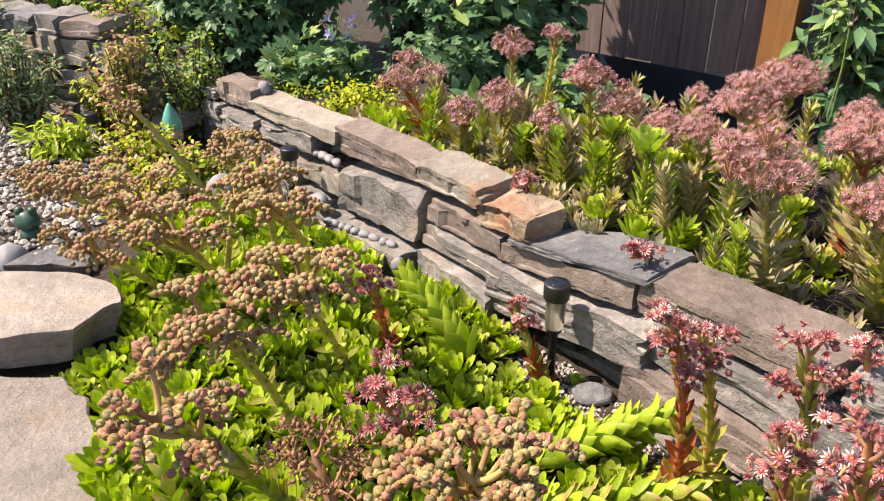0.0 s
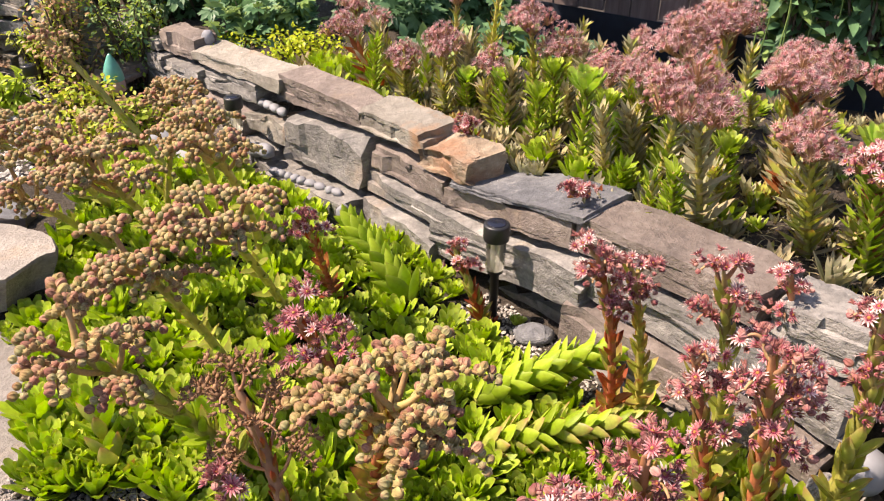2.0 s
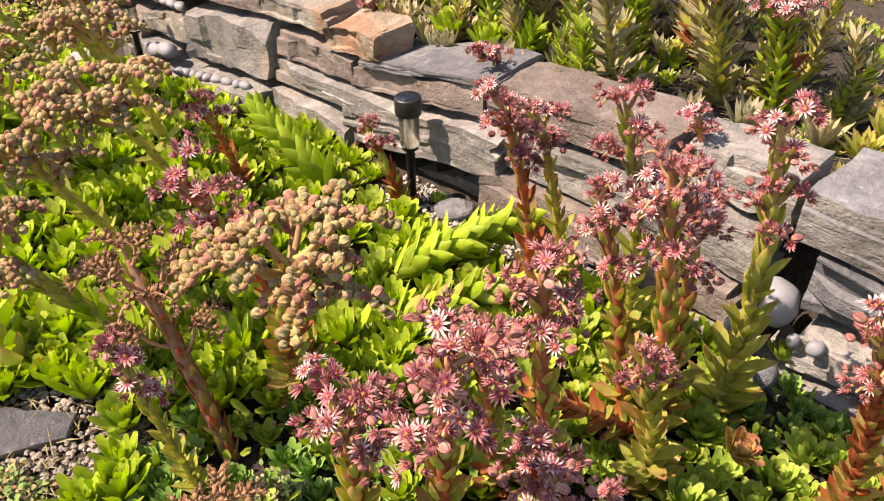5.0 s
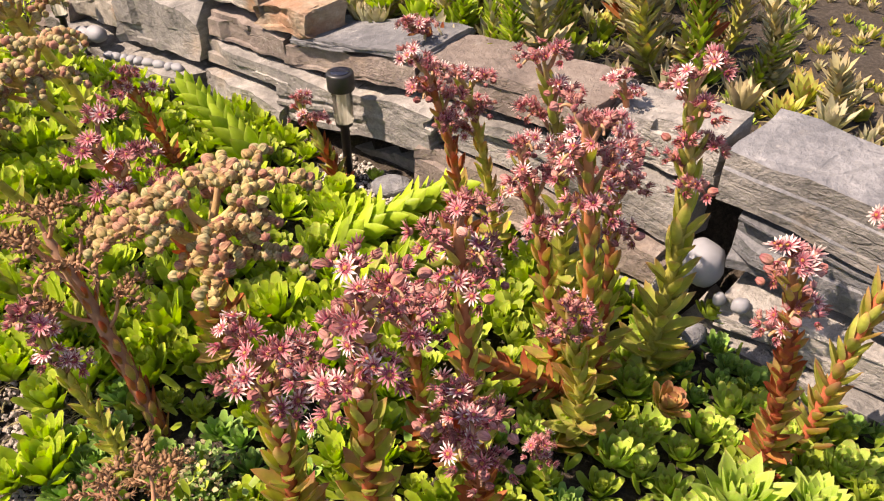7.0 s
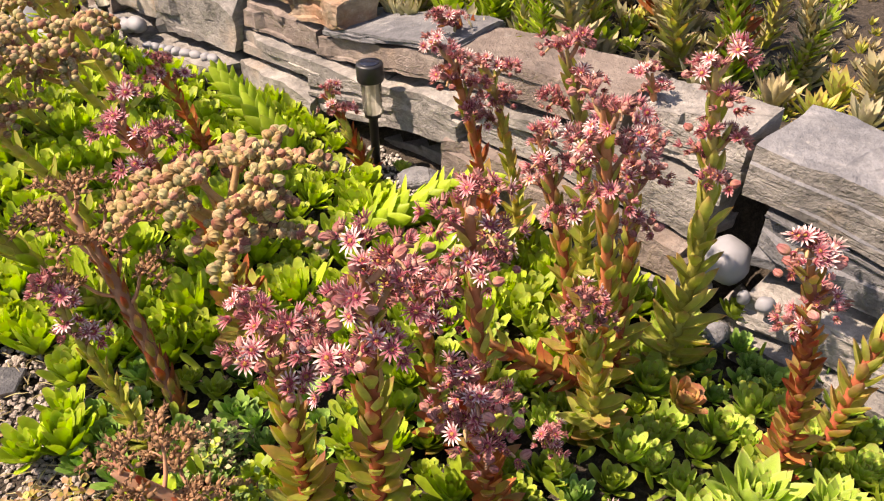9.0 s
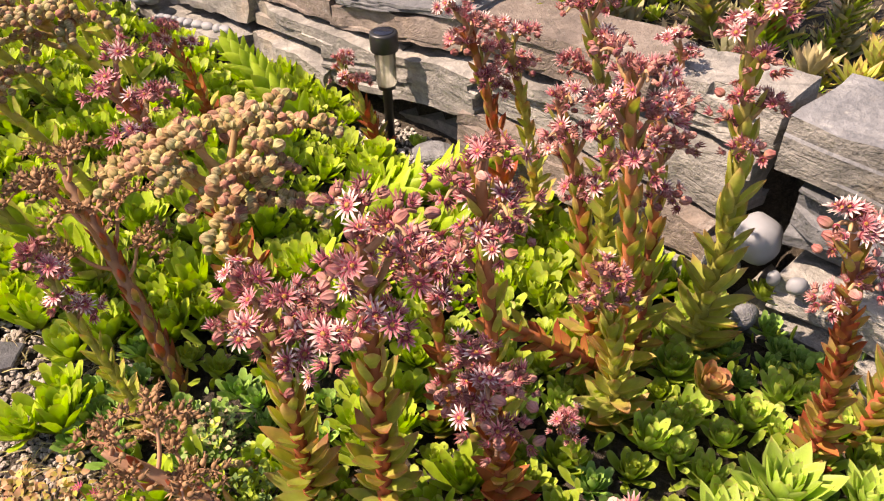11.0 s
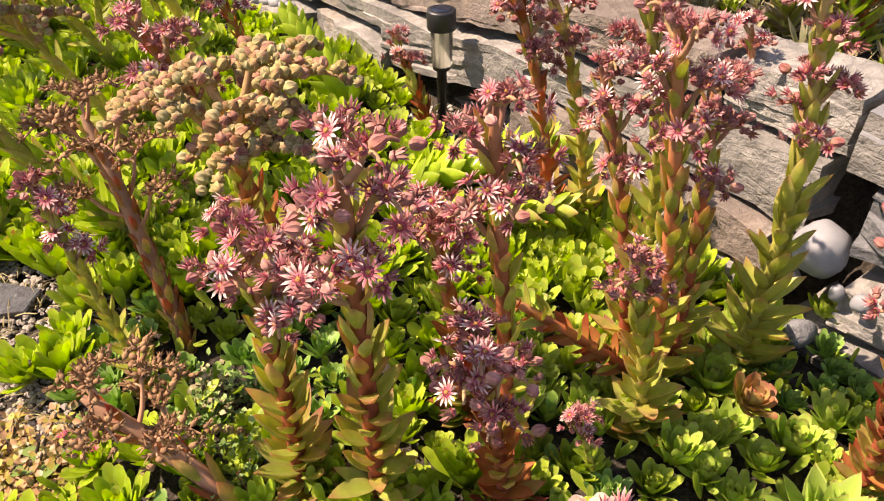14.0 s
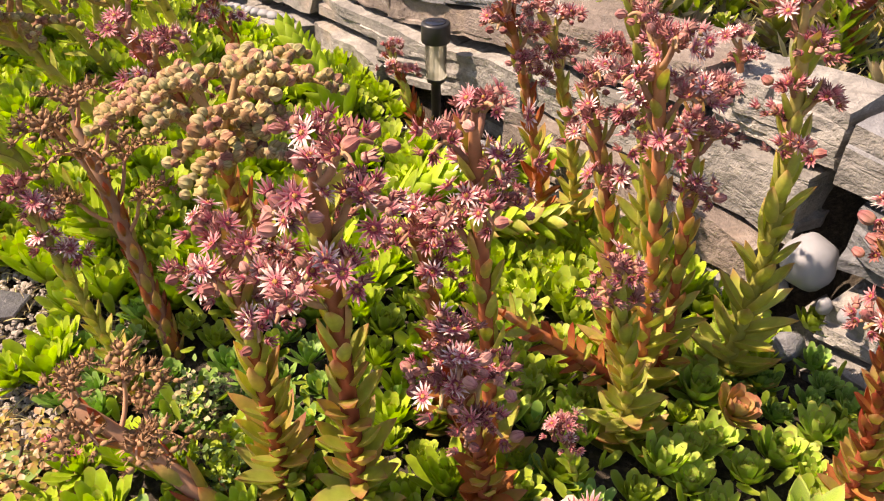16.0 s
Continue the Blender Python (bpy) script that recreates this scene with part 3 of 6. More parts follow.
stone(0.26, 0.57, (0.03, 0.098), (0.065, 0.15), TAN_ROCK, -0.005, cuts=3)
stone(0.18, 0.60, (-0.12, 0.03), (-0.10, 0.00), g_, 0.02, cuts=3)
stone(0.48, 0.985, (-0.08, -0.02), (0.0, 0.07), g_, 0.055, cuts=2)
stone(0.99, 1.50, (0.085, 0.152), (0.118, 0.168), g_, 0.012, cuts=3)
stone(0.985, 1.30, (-0.04, 0.085), (0.0, 0.088), g_, 0.02, cuts=3)
stone(1.27, 1.745, (0.03, 0.128), (0.115, 0.22), g_, 0.015, cuts=4, label="long layered grey slate stone")
stone(1.32, 1.80, (-0.06, 0.0), (-0.05, 0.05), g_, -0.07, cuts=3)
stone(1.68, 2.085, (0.215, 0.305), (0.255, 0.328), BROWN_ROCK, 0.015, 0.12, cuts=3, label="wide smooth brown coping slab", rough=0.005)
stone(2.09, 2.295, (0.25, 0.322), (0.245, 0.342), g_, 0.012, 0.09, cuts=3)
stone(1.73, 2.27, (0.135, 0.215), (0.135, 0.242), g_, 0.01, cuts=3)
stone(1.70, 2.25, (0.02, 0.13), (0.055, 0.127), BROWN_ROCK, 0.015, cuts=3)
stone(1.72, 2.24, (-0.08, 0.015), (-0.06, 0.05), g_, 0.02, cuts=2)
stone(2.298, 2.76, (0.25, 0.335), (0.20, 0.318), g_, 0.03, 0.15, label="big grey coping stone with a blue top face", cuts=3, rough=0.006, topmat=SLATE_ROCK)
stone(2.335, 2.78, (0.142, 0.242), (0.125, 0.20), SLATE_ROCK, 0.015, cuts=3)
stone(2.352, 2.8, (0.035, 0.112), (0.055, 0.12), g_, 0.02, cuts=3)
stone(2.29, 2.8, (-0.08, 0.03), (-0.05, 0.05), g_, 0.03, cuts=2)
stone(2.77, 3.25, (0.19, 0.31), (0.17, 0.29), BROWN_ROCK, 0.02, 0.25)
stone(2.79, 3.3, (0.09, 0.19), (0.07, 0.165), g_, 0.015)
stone(2.81, 3.3, (-0.06, 0.09), (-0.06, 0.07), g_, 0.02)


def flagstone(name, label, outline, top, thick, rockmat, seed):
    """A flat paving slab with an uneven outline and broken edges."""
    rng = random.Random(seed)
    pts = []
    n = len(outline)
    for i in range(n):
        a, b = Vector((*outline[i], 0)), Vector((*outline[(i + 1) % n], 0))
        k = max(2, int((b - a).length / 0.03))
        for j in range(k):
            p = a.lerp(b, j / k)
            pts.append(p + noise.noise_vector(p * 14) * 0.012)
    mid = sum(pts, Vector()) / len(pts)
    rings = [(0.0, 0.90, 0.0), (0.3, 0.925, 0.0), (0.6, 0.955, 0.0), (0.8, 0.985, 0.0), (0.93, 1.0, 0.0), (1.0, 0.985, 0.0), (1.0, 0.8, 0.002), (1.0, 0.55, 0.003), (1.0, 0.25, 0.002)]
    vs, uvs = [], []
    for h, s, lift in rings:
        for p in pts:
            q = mid + (p - mid) * s
            q.z = top - thick + thick * h + lift + noise.noise(q * 9 + Vector((seed, 0, h * 3))) * 0.006
            q += noise.noise_vector(q * 30) * 0.004 * (s > 0.9)
            vs.append(tuple(q))
            uvs.append((q.x, q.y))
    f = grid_faces(len(rings), len(pts))
    f.append(tuple(range((len(rings) - 1) * len(pts), len(rings) * len(pts))))
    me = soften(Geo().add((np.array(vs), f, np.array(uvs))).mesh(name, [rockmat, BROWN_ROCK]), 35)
    # sides get brown rock: the shade on the front faces put into colour
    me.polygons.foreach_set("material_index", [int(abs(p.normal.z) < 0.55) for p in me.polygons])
    return tagged(new(name, me), label, "flagstone", "stepping stones beside the bed")


SLAB_ONE = [(-1.25, 1.25), (-0.90, 1.325), (-0.765, 1.36), (-0.735, 1.43), (-0.705, 1.455), (-0.735, 1.53), (-0.80, 1.58), (-0.83, 1.60), (-1.0, 1.60), (-1.25, 1.59)]
SLAB_TWO = [(-1.25, 1.24), (-0.93, 1.305), (-0.79, 1.31), (-0.71, 1.24), (-0.585, 1.01), (-0.545, 0.90), (-0.525, 0.80), (-0.60, 0.62), (-1.25, 0.60)]
SLAB_BACK = [(-1.12, 1.735), (-0.90, 1.73), (-0.89, 1.78), (-0.98, 1.835), (-1.08, 1.82)]
SLAB_NEAR = [(-0.56, 0.83), (-0.44, 0.815), (-0.31, 0.785), (-0.315, 0.745), (-0.43, 0.72), (-0.56, 0.70)]
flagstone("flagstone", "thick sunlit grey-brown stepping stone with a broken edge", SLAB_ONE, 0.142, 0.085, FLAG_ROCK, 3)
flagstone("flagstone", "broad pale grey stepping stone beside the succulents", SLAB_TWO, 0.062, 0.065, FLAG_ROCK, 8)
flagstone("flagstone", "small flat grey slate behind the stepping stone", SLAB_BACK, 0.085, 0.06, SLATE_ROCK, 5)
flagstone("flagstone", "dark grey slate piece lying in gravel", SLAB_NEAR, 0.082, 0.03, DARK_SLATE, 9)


# ---------------------------------------------------------------- pebbles and gravel
def pebble_shape(rx, ry, rz, seed, rows=7, ring=10):
    vs, uvs = [], []
    off = Vector((seed * 3.1, seed * 1.7, 0))
    for i in range(rows):
        a = math.pi * (i + 0.3) / (rows - 0.4) - math.pi / 2
        for j in range(ring):
            b = 2 * math.pi * j / ring
            d = Vector((math.cos(a) * math.cos(b), math.cos(a) * math.sin(b), math.sin(a)))
            k = 1 + 0.16 * noise.noise(d * 1.3 + off)
            vs.append((d.x * rx * k, d.y * ry * k, d.z * rz * k))
            uvs.append((j / ring, i / rows))
    f = grid_faces(rows, ring)
    f += [tuple(range(ring))[::-1], tuple(range((rows - 1) * ring, rows * ring))]
    return np.array(vs), f, np.array(uvs)


def pebble(at, rx, ry, rz, seed, mat=None, label="smooth pale river pebble tucked into the wall", turn=0.0):
    me = Geo().add(pebble_shape(rx, ry, rz, seed, 10, 16)).mesh("pebble", [mat or PEBBLE])
    ob = tagged(new("pebble", me), label, "pebble", "pebbles in the wall")
    ob.matrix_basis = pose(*at, 0, 0, turn)
    return ob


def on_wall(s, z, proud=0.0):
    p = A + ALONG * s + OUT * (0.05 * (1 - z / 0.28) + proud)
    return (p.x, p.y, z)


rng = random.Random(4)
for i, s in enumerate((0.31, 0.365, 0.41, 0.45, 0.495)):
    pebble(on_wall(s, 0.152 + 0.035 * (s - 0.31), -0.018), 0.026, 0.016, 0.013, i, turn=-53 + rng.uniform(-20, 20))
for i, s in enumerate((0.43, 0.49)):
    pebble(on_wall(s, 0.032 + 0.015 * i, 0.03), 0.038, 0.025, 0.023, 20 + i, turn=-50)
for i, s in enumerate((0.56, 0.60, 0.645, 0.68, 0.715, 0.765, 0.815, 0.865, 0.9)):
    pebble(on_wall(s, 0.006 + (s - 0.56) * 0.17, 0.034), rng.uniform(0.015, 0.022), 0.014, 0.012, 30 + i, turn=rng.uniform(0, 180))
pebble(on_wall(0.995, 0.055, 0.075), 0.02, 0.017, 0.022, 50, label="white pebble standing at the wall's foot")
pebble((0.318, 1.305, 0.012), 0.045, 0.034, 0.02, 51, SLATE_ROCK, "flat grey river stone at the wall's foot")
pebble(on_wall(2.30, 0.128, 0.0), 0.038, 0.035, 0.038, 52, label="large white pebble wedged in a hole of the wall", turn=20)
pebble(on_wall(2.352, 0.103, 0.03), 0.010, 0.009, 0.013, 53)
pebble(on_wall(2.385, 0.108, 0.03), 0.015, 0.012, 0.013, 54)
pebble(on_wall(2.335, 0.035, 0.045), 0.024, 0.019, 0.022, 55, SLATE_ROCK, "blue-grey pebble at the wall's foot")
pebble(on_wall(2.27, 0.08, 0.02), 0.03, 0.026, 0.024, 56, GREY_ROCK, "grey stone in the wall's hollow")
pebble((-0.64, 2.75, 0.25), 0.022, 0.02, 0.028, 57, label="white egg-shaped pebble on the wall")
pebble((-0.60, 2.20, 0.03), 0.055, 0.05, 0.045, 58, label="round pinkish stone at the wall's foot")
pebble((-0.72, 2.35, 0.03), 0.05, 0.05, 0.05, 59, label="round pinkish stone at the wall's foot")
pebble((-1.13, 1.79, 0.06), 0.045, 0.05, 0.05, 60, label="grey cobble beside the stepping stones")


def gravel(name, label, area, count, sizes, seed, mat=GRAVEL, lift=0.0, chips=False):
    """Loose stones thickly strewn over part of the ground."""
    rng = random.Random(seed)
    kinds = [pebble_shape(1, 0.8, 0.55, k, 3, 5) for k in range(6)] if chips else [pebble_shape(1, 0.8, 0.6, k, 3, 6) for k in range(6)]
    g = Geo()
    for _ in range(count):
        x, y = area(rng)
        s = rng.uniform(*sizes) * rng.choice((0.6, 1, 1, 1.3))
        m = pose(x, y, ground_z(x, y) + s * 0.3 + lift + rng.uniform(0, s), rng.uniform(-25, 25), rng.uniform(-25, 25), rng.uniform(0, 360))
        g.add(kinds[rng.randrange(6)], m @ Matrix.Scale(s, 4))
    return tagged(new(name, g.mesh(name, [mat], not chips)), label, "gravel", kind="stuff")


gravel("gravel", "loose grey gravel with dry bits round the slate", lambda r: (r.uniform(-0.62, -0.14), r.uniform(0.42, 0.93)), 5200, (0.0026, 0.006), 1, GRIT, chips=True)
gravel("gravel", "fine pale gravel at the wall's foot", lambda r: (lambda s, q: ((A + ALONG * s + OUT * q).x, (A + ALONG * s + OUT * q).y))(r.uniform(1.45, 1.9), r.uniform(0.02, 0.17)), 1300, (0.0022, 0.0055), 2)
gravel("gravel", "pale rounded gravel of the garden path", lambda r: (lambda y: (r.uniform(-2.6, -1.0 - 0.42 * max(0.0, y - 2.2)), y))(r.uniform(1.75, 3.2)), 4300, (0.0066, 0.0135), 3, GRAVEL, chips=True)


def twigs(label, area, count, seed):
    """Dry straws and bits of stalk lying about."""
    rng = random.Random(seed)
    g = Geo()
    for _ in range(count):
        x, y = area(rng)
        a, L = rng.uniform(0, 6.28), rng.uniform(0.012, 0.04)
        p = Vector((x, y, ground_z(x, y) + 0.008))
        d = Vector((math.cos(a), math.sin(a), rng.uniform(-0.05, 0.35)))
        g.add(tube_shape([p, p + d * L * 0.5 + Vector((0, 0, 0.003)), p + d * L], [0.0008, 0.0009, 0.0004], 4))
    return tagged(new("dry_straw", g.mesh("dry_straw", [DRYLEAF])), label, "straw", kind="stuff")


twigs("dry pale straws strewn over the gravel", lambda r: (r.uniform(-0.45, -0.14), r.uniform(0.45, 0.9)), 380, 6)
twigs("dry leaf bits at the foot of the upper plants", lambda r: (lambda s, q: ((A + ALONG * s + OUT * q).x, (A + ALONG * s + OUT * q).y))(r.uniform(0.9, 2.9), r.uniform(-0.3, -0.1)), 700, 7)


# ---------------------------------------------------------------- fence, post and far wall
def block(x0, x1, y0, y1, z0, z1, seed, rough=0.002, cells=(3, 2, 6), cuts=0):
    c = [(x, y, z) for z in (z0, z1) for y in (y0, y1) for x in (x0, x1)]
    return rough_block(c, seed, cuts, rough, cells)


fence = tagged(new("fence"), "weathered purple-brown upright board fence", "fence", kind="structure")
fence.matrix_basis = pose(0.78, 3.80, 0, 0, 0, -40)
for i in range(26):
    x = -0.95 + i * 0.134
    part("plank", soften(bm_mesh("plank", block(x, x + 0.126, 0, 0.022, 0.10 + 0.01 * (i % 3), 1.75, 300 + i, 0.0015), [FENCE_WOOD])), fence)
part("rail", soften(bm_mesh("rail", block(-0.95, 2.5, 0.024, 0.07, 0.9, 1.0, 340), [FENCE_WOOD])), fence)
part("base_sheet", soften(bm_mesh("base_sheet", block(-0.95, 2.5, -0.012, -0.004, -0.2, 0.115, 341, 0.004, (14, 1, 3)), [TARP])), fence, None, "dark blue sheet along the fence's foot")
post = tagged(new("post", soften(bm_mesh("post", block(-0.06, 0.06, -0.06, 0.06, -0.1, 1.8, 345, 0.002, (3, 3, 10)), [POST_WOOD]))), "orange-stained round-edged wooden fence post", "post")
post.matrix_basis = pose(1.37, 3.2, 0, 0, 0, -35)

far_wall = tagged(new("stone_wall"), "dry-stacked grey stone wall across the path", "stone wall", kind="structure")
rng = random.Random(12)
z = -0.1
row = 0
while z < 0.42:
    h = rng.uniform(0.045, 0.08)
    x = -2.9 + rng.uniform(0, 0.1)
    while x < -1.12 - row * 0.03:
        w = rng.uniform(0.09, 0.2)
        f_ = rng.uniform(-0.02, 0.03) + z * 0.12
        c = [(xx + 0.09 * b, 3.0 - 0.5 * (xx + 1.2) - f_ + 0.18 * b, zz + 0.01 * rng.uniform(-1, 1)) for zz in (z, z + h * rng.uniform(0.85, 1.0)) for b in (0, 1) for xx in (x, x + w - 0.008)]
        part("stone", soften(bm_mesh("stone", rough_block(c, 400 + row * 50 + int(x * -20), 6, 0.011, (4, 2, 3)), [rng.choice((GREY_ROCK, GREY_ROCK, TAN_ROCK, BROWN_ROCK, SLATE_ROCK))])), far_wall)
        x += w
    z += h
    row += 1


# ---------------------------------------------------------------- shrubs behind the beds
def palmate(size):
    """A lobed leaf of five fingers, along +Y."""
    vs, f, uv = [(0, 0, 0)], [], [(0.5, 0.0)]
    for a, l in ((-75, 0.65), (-38, 0.9), (0, 1.0), (38, 0.9), (75, 0.65)):
        r = radians(a)
        d, s = Vector((math.sin(r), math.cos(r), 0)), Vector((math.cos(r), -math.sin(r), 0))
        n = len(vs)
        for k, w, h in ((0.6, -0.2, 0.05), (1.0, 0.0, -0.06), (0.6, 0.2, 0.05), (0.6, 0.0, 0.0)):
            p = d * l * k + s * w * l
            vs.append((p.x * size, p.y * size, h * size))
            uv.append((0.5 + w * 2, k))
        f += [(0, n, n + 1, n + 3), (0, n + 3, n + 1, n + 2)]
    return np.array(vs), f, np.array(uv)


def oval(size, slim=0.45):
    vs = [(0, 0, 0), (-slim / 2, 0.4, 0.05), (0, 0.45, -0.02), (slim / 2, 0.4, 0.05), (-slim * 0.36, 0.72, 0.0), (0, 0.75, -0.05), (slim * 0.36, 0.72, 0.0), (0, 1, -0.14)]
    f = [(0, 2, 1), (0, 3, 2), (1, 2, 5, 4), (2, 3, 6, 5), (4, 5, 7), (5, 6, 7)]
    return np.array(vs) * size, f, np.array([(0.5 + v[0], v[1]) for v in vs])


def shrub(name, label, category, at, radii, leaf, mats, count, stems, seed, size=(0.7, 1.3), droop=0.3, shell=0.55, group=""):
    """Stems fanning from the ground and a crown of separate leaves in uneven clumps."""
    rng = random.Random(seed)
    top = tagged(new(name), label, category, group)
    top.location = at
    g = Geo()
    tips = []
    for _ in range(stems):
        a, r = rng.uniform(0, 2 * math.pi), rng.uniform(0.1, 0.9)
        tip = Vector((math.cos(a) * radii[0] * r, math.sin(a) * radii[1] * r, radii[2] * rng.uniform(0.55, 1.0) * (1.05 - 0.35 * r * r)))
        root = Vector((tip.x * 0.25, tip.y * 0.25, -0.02))
        mid = (root + tip) / 2 + Vector((0, 0, radii[2] * 0.12))
        pts = [bez(root, mid, tip, k / 5) for k in range(6)]
        thick = 0.006 + 0.004 * radii[2]
        g.add(tube_shape(pts, [thick * (1 - 0.75 * k / 5) for k in range(6)], 5))
        tips.append(pts)
    tagged(part("stem", g.mesh("stem", [BARK]), top), kind="stuff")
    g = Geo()
    kinds = [leaf(1.0)]
    for i in range(count):
        pts = rng.choice(tips)
        k = rng.uniform(0.08, 1.0) ** 0.8
        p = pts[min(5, int(k * 5.99))]
        d = Vector((rng.gauss(0, 1), rng.gauss(0, 1), rng.gauss(0, 0.7))).normalized()
        p = p + d * rng.uniform(0.0, shell) * min(radii) * 0.5
        along = (d + Vector((0, 0, -droop + rng.uniform(-0.2, 0.4)))).normalized()
        up = Vector((rng.gauss(0, 0.35), rng.gauss(0, 0.35) - 0.3, 1))
        g.add(kinds[0], aim(p, along, up, rng.uniform(*size)), rng.randrange(len(mats)))
    part("crown", g.mesh("crown", mats), top)
    return top


shrub("leafy_shrub", "tall dark green shrub with lobed leaves", "shrub", (-0.75, 3.35, 0.0), (0.42, 0.3, 0.85), palmate, [SHRUB, SHRUB, SHRUB], 2829, 34, 1, (0.036, 0.070))
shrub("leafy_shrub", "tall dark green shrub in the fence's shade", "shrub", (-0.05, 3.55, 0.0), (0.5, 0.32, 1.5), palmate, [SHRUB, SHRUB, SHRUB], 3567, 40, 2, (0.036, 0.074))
shrub("leafy_shrub", "tall dark green shrub in front of the fence", "shrub", (0.42, 3.5, 0.0), (0.36, 0.28, 1.9), lambda s: oval(s, 0.6), [SHRUB, SHRUB], 2800, 36, 3, (0.06, 0.10))
shrub("leafy_shrub", "tall shrub of small light green leaves behind the wall", "shrub", (-1.15, 3.75, 0.0), (0.55, 0.3, 1.0), palmate, [SHRUB_LIT, BRIGHT, SHRUB_LIT, SHRUB], 2829, 34, 4, (0.025, 0.047))
shrub("leafy_shrub", "low light green lobed-leaf plant on the upper bed", "shrub", (-0.50, 2.95, 0.10), (0.26, 0.2, 0.28), palmate, [SHRUB, SHRUB_LIT, SHRUB], 762, 22, 5, (0.036, 0.066))
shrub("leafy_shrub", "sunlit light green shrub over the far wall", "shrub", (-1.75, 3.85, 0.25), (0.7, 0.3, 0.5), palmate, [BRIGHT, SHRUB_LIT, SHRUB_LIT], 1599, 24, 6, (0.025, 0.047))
shrub("flowering_perennial", "leafy perennial with small cream buds at the post", "perennial", (1.50, 2.85, 0.1), (0.24, 0.2, 0.56), lambda s: oval(s, 0.38), [SHRUB, SHRUB, SHRUB_LIT], 420, 14, 7, (0.07, 0.12))
shrub("flowering_perennial", "leafy perennial in front of the fence", "perennial", (1.75, 2.75, 0.1), (0.3, 0.2, 0.55), lambda s: oval(s, 0.38), [SHRUB, SHRUB, SHRUB_LIT], 380, 14, 8, (0.07, 0.12))
shrub("reddish_sedum", "loose reddish-green sedum clump beside the wall's end", "sedum", (-1.22, 2.95, 0.0), (0.16, 0.16, 0.42), lambda s: oval(s, 0.6), [REDSEDUM, REDSEDUM, BRIGHT], 1500, 26, 9, (0.016, 0.028), shell=0.7)
shrub("reddish_sedum", "tall reddish-green sedum at the path's edge", "sedum", (-1.28, 3.22, 0.0), (0.2, 0.16, 0.55), lambda s: oval(s, 0.6), [BRIGHT, REDSEDUM, BRIGHT], 1300, 26, 10, (0.018, 0.030), shell=0.7)
shrub("grey_green_herb", "bushy grey-green herb beside the far wall", "herb", (-1.70, 3.02, -0.03), (0.20, 0.18, 0.40), lambda s: oval(s, 0.28), [SHRUB_LIT, SHRUB, GREYLEAF], 2400, 34, 11, (0.02, 0.04))
shrub("leafy_perennial", "fresh green lance-leaved plant by the path", "perennial", (-1.42, 2.72, -0.04), (0.14, 0.12, 0.18), lambda s: oval(s, 0.3), [BRIGHT, BRIGHT], 420, 22, 12, (0.04, 0.07))
shrub("leafy_perennial", "yellow-green spreading spurge by the far wall", "perennial", (-1.40, 3.05, 0.0), (0.14, 0.1, 0.26), lambda s: oval(s, 0.35), [YELLOW, BRIGHT], 500, 18, 13, (0.02, 0.035))
shrub("leafy_perennial", "small lime green plant on the far wall", "perennial", (-1.86, 3.28, 0.36), (0.08, 0.07, 0.12), lambda s: oval(s, 0.5), [YELLOW, SHRUB_LIT], 320, 12, 14, (0.02, 0.03))
shrub("yellow_sedum", "low bright yellow-green sedum mound behind the wall", "sedum", (-0.28, 2.62, 0.17), (0.2, 0.15, 0.13), lambda s: oval(s, 0.6), [YELLOW, YELLOW, LIME], 1500, 50, 15, (0.012, 0.022), shell=0.6)
shrub("yellow_sedum", "small yellow-green sedum on the wall's top", "sedum", (-0.56, 2.78, 0.15), (0.12, 0.1, 0.1), lambda s: oval(s, 0.6), [YELLOW, LIME], 500, 24, 16, (0.012, 0.022), shell=0.6)
shrub("lime_herb", "small lime plant growing out of the wall", "herb", (-0.62, 2.38, -0.02), (0.06, 0.05, 0.14), lambda s: oval(s, 0.4), [BRIGHT, LIME], 160, 10, 17, (0.02, 0.035))

shrub("leafy_perennial", "dense green low plant behind the figurine", "perennial", (-1.02, 3.1, 0.0), (0.24, 0.2, 0.42), lambda s: oval(s, 0.5), [SHRUB_LIT, BRIGHT, SHRUB_LIT, SHRUB], 1500, 30, 18, (0.018, 0.03))
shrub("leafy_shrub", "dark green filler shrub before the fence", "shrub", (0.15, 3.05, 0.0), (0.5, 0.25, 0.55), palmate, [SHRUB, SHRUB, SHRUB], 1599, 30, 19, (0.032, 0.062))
shrub("stonecrop_mat", "low mat of orange-green stonecrop in gravel", "stonecrop", (-0.23, 0.48, 0.055), (0.13, 0.10, 0.04), lambda s: oval(s, 0.7), [REDSEDUM, REDSEDUM, ORANGELEAF], 3400, 130, 20, (0.008, 0.013), shell=0.9)
shrub("stonecrop_mat", "low mossy green stonecrop mat", "stonecrop", (0.01, 0.49, 0.06), (0.055, 0.05, 0.045), lambda s: oval(s, 0.7), [SHRUB_LIT, BRIGHT], 1200, 60, 21, (0.007, 0.012), shell=0.9)
shrub("stonecrop_mat", "low green stonecrop mat beside the slate", "stonecrop", (-0.40, 0.66, 0.06), (0.10, 0.055, 0.035), lambda s: oval(s, 0.7), [SHRUB_LIT, SHRUB_LIT, REDSEDUM], 1700, 80, 22, (0.007, 0.011), shell=0.9)
shrub("stonecrop_mat", "reddish stonecrop mat at the stepping stone's edge", "stonecrop", (-0.50, 1.0, 0.05), (0.06, 0.08, 0.04), lambda s: oval(s, 0.7), [REDSEDUM, REDSEDUM, SHRUB_LIT], 1100, 60, 23, (0.005, 0.01), shell=0.9)
